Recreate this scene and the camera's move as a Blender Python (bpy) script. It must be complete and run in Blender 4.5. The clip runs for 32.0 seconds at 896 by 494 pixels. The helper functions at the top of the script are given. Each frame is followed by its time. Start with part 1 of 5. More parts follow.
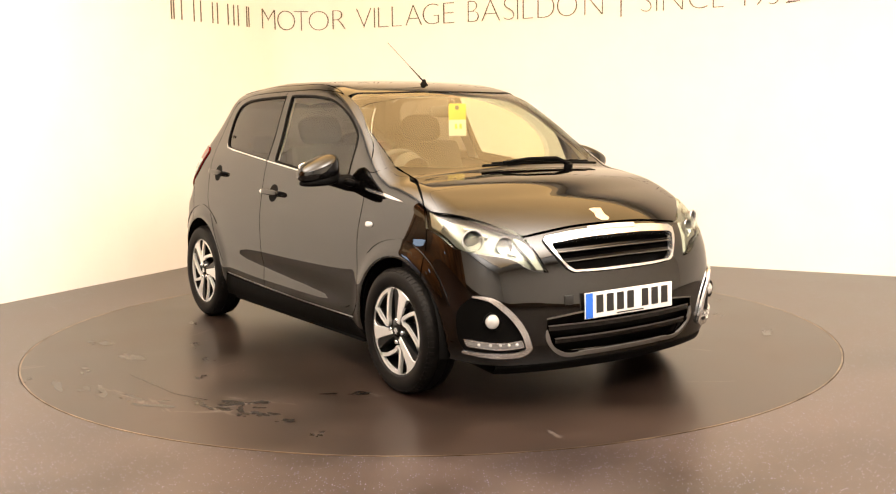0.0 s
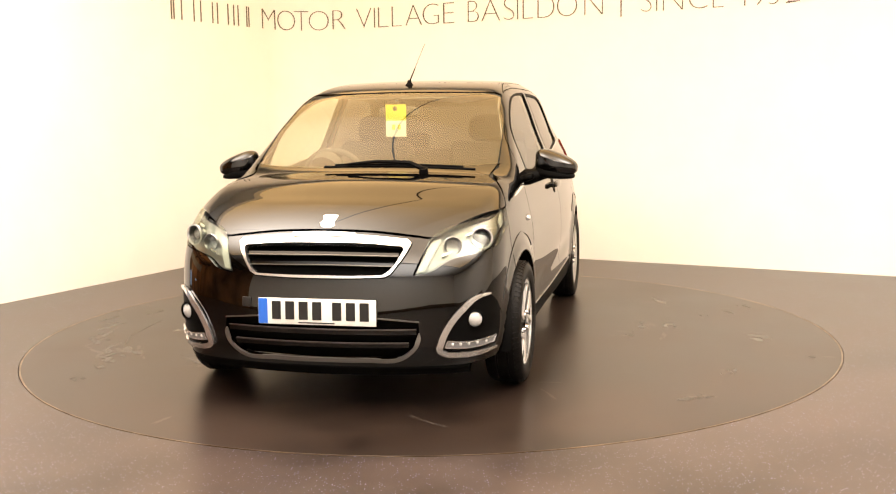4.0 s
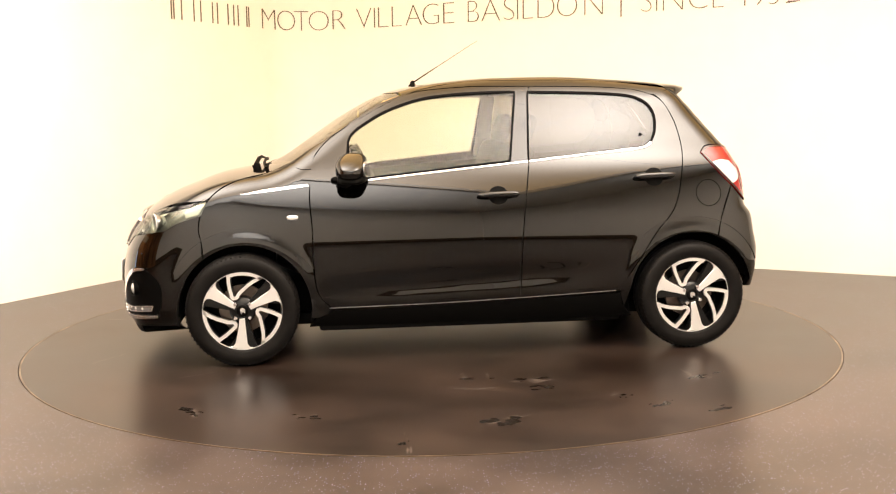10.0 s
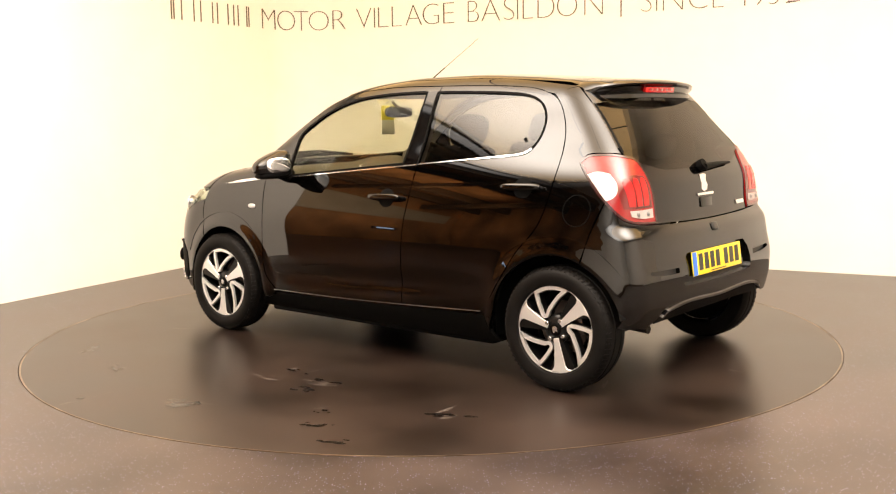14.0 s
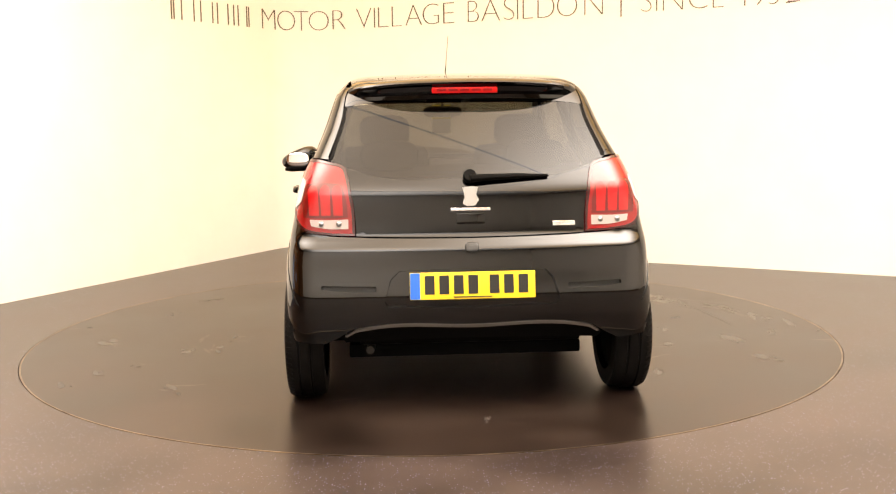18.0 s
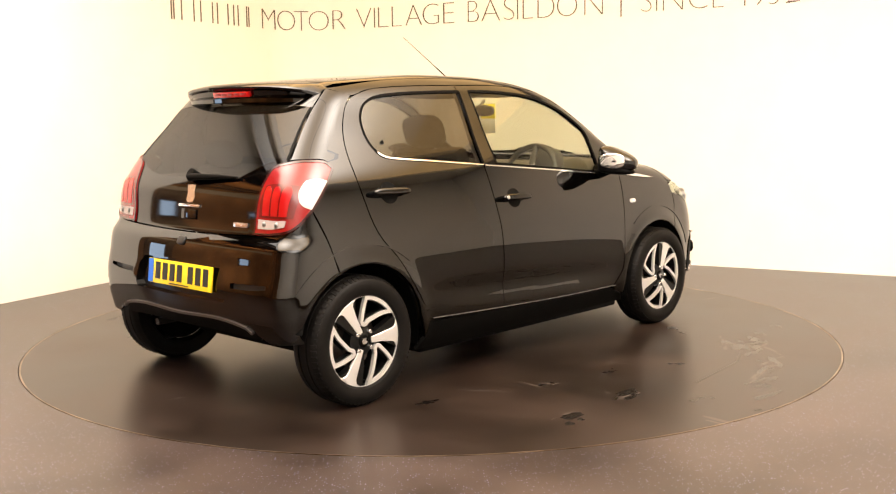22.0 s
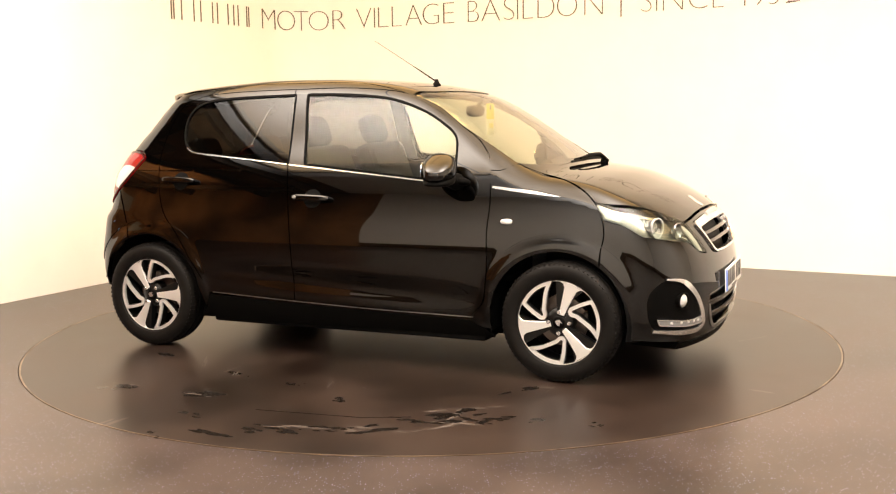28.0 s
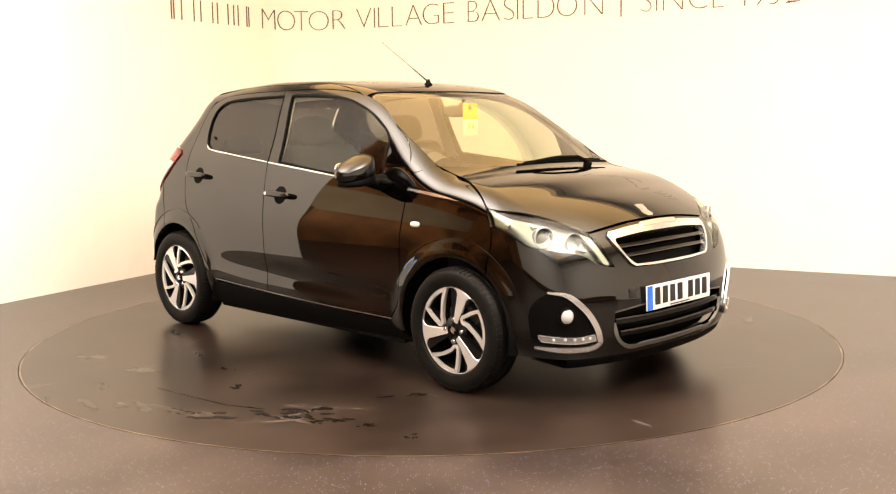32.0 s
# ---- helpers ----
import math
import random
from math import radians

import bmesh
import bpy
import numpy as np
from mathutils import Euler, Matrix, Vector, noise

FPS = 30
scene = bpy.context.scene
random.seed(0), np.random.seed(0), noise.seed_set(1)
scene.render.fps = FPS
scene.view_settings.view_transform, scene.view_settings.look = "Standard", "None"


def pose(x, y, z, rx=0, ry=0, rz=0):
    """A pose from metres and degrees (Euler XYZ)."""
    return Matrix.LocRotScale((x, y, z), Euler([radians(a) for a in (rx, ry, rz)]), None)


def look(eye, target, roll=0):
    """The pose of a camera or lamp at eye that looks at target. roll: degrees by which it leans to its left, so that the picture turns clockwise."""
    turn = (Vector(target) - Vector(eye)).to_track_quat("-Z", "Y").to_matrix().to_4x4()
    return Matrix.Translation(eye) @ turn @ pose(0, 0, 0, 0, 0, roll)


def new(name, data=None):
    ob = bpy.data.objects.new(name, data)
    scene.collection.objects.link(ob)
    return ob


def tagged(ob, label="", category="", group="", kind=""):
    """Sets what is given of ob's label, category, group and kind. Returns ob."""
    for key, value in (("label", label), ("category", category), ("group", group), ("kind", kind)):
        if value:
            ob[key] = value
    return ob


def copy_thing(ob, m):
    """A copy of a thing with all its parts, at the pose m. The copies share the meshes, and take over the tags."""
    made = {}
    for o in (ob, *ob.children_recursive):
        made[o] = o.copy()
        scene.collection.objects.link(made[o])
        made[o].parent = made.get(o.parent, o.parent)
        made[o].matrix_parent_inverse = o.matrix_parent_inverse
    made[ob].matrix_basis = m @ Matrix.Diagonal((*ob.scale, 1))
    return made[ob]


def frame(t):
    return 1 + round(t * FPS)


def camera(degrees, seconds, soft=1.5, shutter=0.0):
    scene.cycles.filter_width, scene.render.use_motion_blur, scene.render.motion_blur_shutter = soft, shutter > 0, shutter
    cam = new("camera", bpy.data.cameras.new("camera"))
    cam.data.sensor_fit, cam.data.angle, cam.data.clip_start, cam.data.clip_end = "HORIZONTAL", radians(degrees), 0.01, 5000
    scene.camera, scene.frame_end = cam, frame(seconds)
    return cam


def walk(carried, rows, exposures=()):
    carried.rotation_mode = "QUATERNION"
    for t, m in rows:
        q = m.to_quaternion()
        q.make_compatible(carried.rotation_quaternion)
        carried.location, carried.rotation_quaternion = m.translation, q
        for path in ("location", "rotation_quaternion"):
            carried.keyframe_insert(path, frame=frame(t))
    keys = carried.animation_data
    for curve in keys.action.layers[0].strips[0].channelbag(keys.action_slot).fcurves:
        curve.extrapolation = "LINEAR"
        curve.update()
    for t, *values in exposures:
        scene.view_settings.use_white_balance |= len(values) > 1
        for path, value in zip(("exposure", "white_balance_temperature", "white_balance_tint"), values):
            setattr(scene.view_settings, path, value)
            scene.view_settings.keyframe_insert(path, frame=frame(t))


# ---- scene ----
# ---------------- camera ----------------
cam = camera(46.61, 32.0, 1.2)
EYE = look((0.0, -5.946, 1.257), (0.0938, 0.0038, 0.4891), -0.80)
walk(cam, [(0.0, EYE), (32.0, EYE)])

# ---------------- light ----------------
world = bpy.data.worlds.new("world")
scene.world = world
world.use_nodes = True
world.node_tree.nodes["Background"].inputs[0].default_value = (1.0, 0.85, 0.65, 1)
world.node_tree.nodes["Background"].inputs[1].default_value = 0.05
scene.view_settings.exposure = 0.0


def area_lamp(name, m, w, h, power, colour):
    d = bpy.data.lights.new(name, "AREA")
    d.shape, d.size, d.size_y, d.energy, d.color = "RECTANGLE", w, h, power, colour
    ob = new(name, d)
    ob.matrix_world = m
    return ob


# the room's axes: the corner behind the car, along the one wall and along the other
CORNER, ALONG, DOWN = Vector((-1.256, 4.24, 0)), Vector((0.8774, -0.4797, 0)), Vector((-0.4797, -0.8774, 0))
CEILING = 3.5


def room(a, b, z=0.0):
    return CORNER + ALONG * a + DOWN * b + Vector((0, 0, z))


ROOM_TURN = math.degrees(math.atan2(ALONG.y, ALONG.x))
# a stretched ceiling over the turntable bay: dim and yellow all over, with soft bright fields where the lamps stand behind it
# the third, beyond the stretched ceiling, is added to brighten the rear wall
GLOWS = [(6.3, 4.4, 20.5, 1.0), (1.95, 5.6, 15.0, 1.0), (5.2, 8.2, 8.5, 1.3)]


def glow_lamp(name, a, b, peak, spread, drop):
    """A lamp field under the ceiling, brightest in its middle and fading out to its edges."""
    p = room(a, b, CEILING - 0.10 - drop)
    a0, a1, b0, b1 = max(a - 2.7 * spread, 0.1), min(a + 2.7 * spread, 9.5), max(b - 2.7 * spread, 0.1), min(b + 2.7 * spread, 10.1)
    c = room((a0 + a1) / 2, (b0 + b1) / 2, p.z)
    ob = area_lamp(name, pose(c.x, c.y, c.z, 0, 0, ROOM_TURN), a1 - a0, b1 - b0, math.pi * peak * (a1 - a0) * (b1 - b0), WHITE_GLOW)
    d = ob.data
    d.use_nodes = True
    n, l = d.node_tree.nodes, d.node_tree.links
    em = n["Emission"]
    place, far, sq, fade, edge = n.new("ShaderNodeNewGeometry"), n.new("ShaderNodeVectorMath"), n.new("ShaderNodeMath"), n.new("ShaderNodeMath"), n.new("ShaderNodeMath")
    far.operation, far.inputs[1].default_value = "DISTANCE", p
    sq.operation = "MULTIPLY"
    fade.operation, fade.inputs[1].default_value = "MULTIPLY", -0.5 / spread ** 2
    edge.operation = "EXPONENT"
    l.new(place.outputs["Position"], far.inputs[0])
    for k in (0, 1):
        l.new(far.outputs["Value"], sq.inputs[k])
    l.new(sq.outputs[0], fade.inputs[0])
    l.new(fade.outputs[0], edge.inputs[0])
    l.new(edge.outputs[0], em.inputs["Strength"])
    return ob


WHITE_GLOW = (1.0, 0.915, 0.835)
for k, (a, b, peak, spread) in enumerate(GLOWS):
    glow_lamp("ceiling_glow", a, b, peak, spread, 0.004 * k)
# added fill, itself unseen, turned to the bay wall so that it reflects brown
p = room(-1.2, 7.0, 2.5)
area_lamp("bay_fill", look(p, p - ALONG + Vector((0, 0, 0.30))), 3.4, 0.3, 330, (1.0, 0.66, 0.36))


# ---------------- materials ----------------
def material(name, base=(0.5, 0.5, 0.5), rough=0.5, metal=0.0, coat=0.0, coat_rough=0.03, spec=0.5, coat_ior=1.5):
    m = bpy.data.materials.new(name)
    m.use_nodes = True
    b = m.node_tree.nodes["Principled BSDF"]
    b.inputs["Base Color"].default_value = (*base, 1)
    b.inputs["Roughness"].default_value = rough
    b.inputs["Metallic"].default_value = metal
    b.inputs["Coat Weight"].default_value = coat
    b.inputs["Coat Roughness"].default_value = coat_rough
    b.inputs["Coat IOR"].default_value = coat_ior
    b.inputs["Specular IOR Level"].default_value = spec
    return m


def nodes_of(m):
    return m.node_tree.nodes, m.node_tree.links, m.node_tree.nodes["Principled BSDF"]


def mottle(m, scale, low, high, detail=6.0, socket="Base Color", vector=None, stretch=None, lo=0.3, hi=0.7):
    """Noise between two values on one of the material's inputs."""
    n, l, b = nodes_of(m)
    co = n.new("ShaderNodeTexCoord")
    mp = n.new("ShaderNodeMapping")
    if stretch:
        mp.inputs["Scale"].default_value = stretch
    l.new(co.outputs["Object"], mp.inputs["Vector"])
    t = n.new("ShaderNodeTexNoise")
    t.inputs["Scale"].default_value, t.inputs["Detail"].default_value = scale, detail
    l.new(mp.outputs[0], t.inputs["Vector"])
    r = n.new("ShaderNodeValToRGB")
    r.color_ramp.elements[0].position, r.color_ramp.elements[1].position = lo, hi
    one = lambda v: (v, v, v, 1) if isinstance(v, float) else (*v, 1)
    r.color_ramp.elements[0].color, r.color_ramp.elements[1].color = one(low), one(high)
    l.new(t.outputs["Fac"], r.inputs["Fac"])
    l.new(r.outputs["Color"], b.inputs[socket])
    return t


def relief(m, scale, strength, distance=0.002, detail=4.0):
    n, l, b = nodes_of(m)
    co = n.new("ShaderNodeTexCoord")
    t = n.new("ShaderNodeTexNoise")
    t.inputs["Scale"].default_value, t.inputs["Detail"].default_value = scale, detail
    l.new(co.outputs["Object"], t.inputs["Vector"])
    u = n.new("ShaderNodeBump")
    u.inputs["Strength"].default_value, u.inputs["Distance"].default_value = strength, distance
    l.new(t.outputs["Fac"], u.inputs["Height"])
    l.new(u.outputs[0], b.inputs["Normal"])


def glass(name, tint, rough=0.0, gloss=0.055):
    """A thin pane: what shows through it, tinted, and the gloss on it."""
    m = bpy.data.materials.new(name)
    m.use_nodes = True
    n, l = m.node_tree.nodes, m.node_tree.links
    n.remove(n["Principled BSDF"])
    clear, shine, mix, lw = (n.new(k) for k in ("ShaderNodeBsdfTransparent", "ShaderNodeBsdfGlossy", "ShaderNodeMixShader", "ShaderNodeLayerWeight"))
    clear.inputs["Color"].default_value = (*tint, 1)
    shine.inputs["Roughness"].default_value = rough
    lw.inputs["Blend"].default_value = 0.5
    pw, sc = n.new("ShaderNodeMath"), n.new("ShaderNodeMath")
    pw.operation, pw.inputs[1].default_value = "POWER", 5.0
    sc.operation, sc.inputs[1].default_value, sc.inputs[2].default_value = "MULTIPLY_ADD", 0.93, gloss
    l.new(lw.outputs["Facing"], pw.inputs[0])
    l.new(pw.outputs[0], sc.inputs[0])
    l.new(sc.outputs[0], mix.inputs[0])
    l.new(clear.outputs[0], mix.inputs[1])
    l.new(shine.outputs[0], mix.inputs[2])
    l.new(mix.outputs[0], n["Material Output"].inputs["Surface"])
    return m


PAINT = material("black_paint", (0.0006, 0.0005, 0.00045), 0.5, 0.0, 1.0, 0.02, spec=0.0, coat_ior=1.60)
GLOSS_BLACK = material("gloss_black", (0.0007, 0.0006, 0.0006), 0.06, spec=0.5)
PLASTIC = material("black_plastic", (0.0012, 0.0011, 0.0010), 0.55, spec=0.06)
relief(PLASTIC, 900, 0.15, 0.0006)
RUBBER = material("rubber", (0.005, 0.0045, 0.004), 0.55, spec=0.14)
mottle(RUBBER, 30, (0.0022, 0.0019, 0.0017), (0.0052, 0.0044, 0.0040))
CHROME = material("chrome", (0.82, 0.82, 0.83), 0.14, 0.92)
EDGE = material("worn_edge_metal", (0.30, 0.24, 0.185), 0.38, 1.0)
mottle(EDGE, 5.0, (0.10, 0.08, 0.06), (0.42, 0.34, 0.26))
SATIN = material("satin_chrome", (0.70, 0.70, 0.70), 0.28, 1.0)
ALLOY = material("machined_alloy", (0.78, 0.775, 0.77), 0.30, 0.65)
CLEAR = glass("clear_glass", (0.78, 0.82, 0.73), gloss=0.045)
SCREEN_GLASS = glass("windscreen_glass", (0.78, 0.79, 0.66), gloss=0.16)
TINTED = glass("tinted_glass", (0.19, 0.18, 0.165))
REAR_TINT = glass("rear_tinted_glass", (0.075, 0.072, 0.066), gloss=0.045)
WALL = material("white_wall_paint", (0.87, 0.86, 0.83), 0.6)
mottle(WALL, 3.0, (0.855, 0.845, 0.815), (0.885, 0.875, 0.845))
relief(WALL, 140, 0.05, 0.001)
CEIL = material("ceiling_paint", (0.80, 0.78, 0.72), 0.7)
FLOOR = material("floor_vinyl", (0.06, 0.045, 0.036), 0.32, spec=0.36)


def floor_look(m, low, high, speck):
    """Worn vinyl: cloudy at two scales, with bright grit in it."""
    n, l, b = nodes_of(m)
    co = n.new("ShaderNodeTexCoord")
    big, small = n.new("ShaderNodeTexNoise"), n.new("ShaderNodeTexNoise")
    big.inputs["Scale"].default_value, big.inputs["Detail"].default_value = 1.4, 8.0
    small.inputs["Scale"].default_value, small.inputs["Detail"].default_value = 160.0, 3.0
    mix = n.new("ShaderNodeMath")
    mix.operation = "MULTIPLY_ADD"
    mix.inputs[1].default_value = 0.35
    l.new(small.outputs["Fac"], mix.inputs[0])
    l.new(big.outputs["Fac"], mix.inputs[2])
    ramp_ = n.new("ShaderNodeValToRGB")
    ramp_.color_ramp.elements[0].position, ramp_.color_ramp.elements[1].position = 0.54, 0.80
    ramp_.color_ramp.elements[0].color, ramp_.color_ramp.elements[1].color = (*low, 1), (*high, 1)
    l.new(mix.outputs[0], ramp_.inputs["Fac"])
    for t in (big, small):
        l.new(co.outputs["Object"], t.inputs["Vector"])
    rr = n.new("ShaderNodeMapRange")
    rr.inputs["To Min"].default_value, rr.inputs["To Max"].default_value = 0.25, 0.38
    l.new(big.outputs["Fac"], rr.inputs["Value"])
    l.new(rr.outputs[0], b.inputs["Roughness"])
    if not speck:
        l.new(ramp_.outputs["Color"], b.inputs["Base Color"])
        return
    grit = n.new("ShaderNodeTexVoronoi")
    grit.inputs["Scale"].default_value = 105.0
    l.new(co.outputs["Object"], grit.inputs["Vector"])
    near = n.new("ShaderNodeMath")
    near.operation, near.inputs[1].default_value = "LESS_THAN", 0.24
    l.new(grit.outputs["Distance"], near.inputs[0])
    pick = n.new("ShaderNodeMath")
    pick.operation, pick.inputs[1].default_value = "GREATER_THAN", 0.76
    sep = n.new("ShaderNodeSeparateColor")
    l.new(grit.outputs["Color"], sep.inputs[0])
    l.new(sep.outputs[0], pick.inputs[0])
    both = n.new("ShaderNodeMath")
    both.operation = "MULTIPLY"
    l.new(near.outputs[0], both.inputs[0])
    l.new(pick.outputs[0], both.inputs[1])
    cm = n.new("ShaderNodeMix")
    cm.data_type = "RGBA"
    l.new(both.outputs[0], cm.inputs["Factor"])
    l.new(ramp_.outputs["Color"], cm.inputs["A"])
    cm.inputs["B"].default_value = (0.20, 0.21, 0.36, 1)
    l.new(cm.outputs["Result"], b.inputs["Base Color"])


floor_look(FLOOR, (0.0190, 0.0130, 0.0105), (0.047, 0.0340, 0.0292), True)
TABLE = material("turntable_top", (0.06, 0.045, 0.036), 0.30, spec=0.34)
floor_look(TABLE, (0.0070, 0.0042, 0.0030), (0.0260, 0.0172, 0.0132), False)
STAIN = material("dark_stain", (0.006, 0.0044, 0.0037), 0.24, spec=0.40)
SCUFF = material("pale_scuff", (0.066, 0.053, 0.046), 0.34, spec=0.4)
INK = material("sign_ink", (0.10, 0.084, 0.068), 0.5)


# ---------------- mesh helpers ----------------
def part(name, bm, mat, parent=None, label="", m=None, smooth=True):
    """Links a bmesh as one mesh object under a thing or a part."""
    me = bpy.data.meshes.new(name)
    bm.to_mesh(me)
    bm.free()
    if smooth:
        me.shade_smooth()
        me.set_sharp_from_angle(angle=radians(35))
    me.materials.append(mat)
    ob = new(name, me)
    if m is not None:
        ob.matrix_local = m
    if parent:
        ob.parent = parent
    if label:
        ob["label"] = label
    return ob


def empty(name, parent=None):
    ob = new(name)
    ob.empty_display_size = 0.1
    if parent:
        ob.parent = parent
    return ob


def box(sx, sy, sz, bevel=0.0, m=None, seg=2):
    bm = bmesh.new()
    bmesh.ops.create_cube(bm, size=1.0, matrix=Matrix.Diagonal((sx, sy, sz, 1)))
    if bevel:
        bmesh.ops.bevel(bm, geom=bm.edges[:], offset=bevel, segments=seg, affect="EDGES", profile=0.6)
    if m is not None:
        bm.transform(m)
    return bm


def lathe(profile, steps=64, arc=360.0, axis="Y"):
    """Turns a profile of (radius, offset) round the axis."""
    bm = bmesh.new()
    rings = []
    for i in range(steps if arc >= 360 else steps + 1):
        a = radians(arc * i / steps)
        ring = []
        for r, o in profile:
            p = {"Y": (r * math.cos(a), o, r * math.sin(a)), "Z": (r * math.cos(a), r * math.sin(a), o), "X": (o, r * math.cos(a), r * math.sin(a))}[axis]
            ring.append(bm.verts.new(p))
        rings.append(ring)
    n = len(rings)
    for i in range(n if arc >= 360 else n - 1):
        a, b = rings[i], rings[(i + 1) % n]
        for j in range(len(profile) - 1):
            q = [a[j], a[j + 1], b[j + 1], b[j]]
            bm.faces.new(q)
    bmesh.ops.remove_doubles(bm, verts=bm.verts[:], dist=1e-5)
    bmesh.ops.recalc_face_normals(bm, faces=bm.faces[:])
    return bm


def tube(points, radius, sides=8, close=False):
    """A round bar along points; radius is one value or one for each point."""
    bm = bmesh.new()
    pts = [Vector(p) for p in points]
    n = len(pts)
    rad = radius if isinstance(radius, (list, tuple)) else [radius] * n
    rings = []
    up = Vector((0, 0, 1))
    for i, p in enumerate(pts):
        a = pts[i - 1] if i or close else p
        b = pts[(i + 1) % n] if i < n - 1 or close else p
        t = (b - a).normalized()
        s = t.cross(up)
        if s.length < 0.05:
            s = t.cross(Vector((1, 0, 0)))
        s.normalize()
        w = s.cross(t)
        rings.append([bm.verts.new(p + rad[i] * (s * math.cos(k * math.tau / sides) + w * math.sin(k * math.tau / sides))) for k in range(sides)])
    for i in range(n if close else n - 1):
        a, b = rings[i], rings[(i + 1) % n]
        for k in range(sides):
            bm.faces.new([a[k], a[(k + 1) % sides], b[(k + 1) % sides], b[k]])
    if not close:
        bm.faces.new(rings[0])
        bm.faces.new(rings[-1])
    bmesh.ops.recalc_face_normals(bm, faces=bm.faces[:])
    return bm


def slab(outline, depth, bevel=0.0, seg=2):
    """A plate with an outline in x, z, from y = 0 back to y = depth."""
    bm = bmesh.new()
    f = bm.faces.new([bm.verts.new((x, 0, z)) for x, z in outline])
    ext = bmesh.ops.extrude_face_region(bm, geom=[f])
    bmesh.ops.translate(bm, verts=[v for v in ext["geom"] if isinstance(v, bmesh.types.BMVert)], vec=(0, depth, 0))
    bmesh.ops.recalc_face_normals(bm, faces=bm.faces[:])
    if bevel:
        edges = [e for e in bm.edges if all(abs(v.co.y) < 1e-6 for v in e.verts)]
        bmesh.ops.bevel(bm, geom=edges, offset=bevel, segments=seg, affect="EDGES", profile=0.6)
    return bm


def add(bm, other):
    me = bpy.data.meshes.new("tmp")
    other.to_mesh(me)
    other.free()
    bm.from_mesh(me)
    bpy.data.meshes.remove(me)
    return bm




# ---------------- the room ----------------
def sheet(name, corners, thick, mat, label, category):
    """A wall or a ceiling: a plate with the given corners, thickened away from the room."""
    bm = bmesh.new()
    v = [bm.verts.new(c) for c in corners]
    f = bm.faces.new(v)
    f.normal_update()
    ext = bmesh.ops.extrude_face_region(bm, geom=[f])
    bmesh.ops.translate(bm, verts=[q for q in ext["geom"] if isinstance(q, bmesh.types.BMVert)], vec=Vector(thick))
    bmesh.ops.recalc_face_normals(bm, faces=bm.faces[:])
    return tagged(part(name, bm, mat, smooth=False), label, category, kind="structure")


RADIUS, WIDE, LONG, WALL_END, REAR_END = 0.45, 9.6, 10.2, 5.05, 0.75


def wall_path():
    """The plan of the two walls and the rounded corner between them, from the one end to the other."""
    pts = [room(0, WALL_END)]
    for i in range(13):
        a = radians(90 * i / 12)
        pts.append(room(RADIUS - RADIUS * math.cos(a), RADIUS - RADIUS * math.sin(a)))
    pts.append(room(WIDE, 0))
    return pts


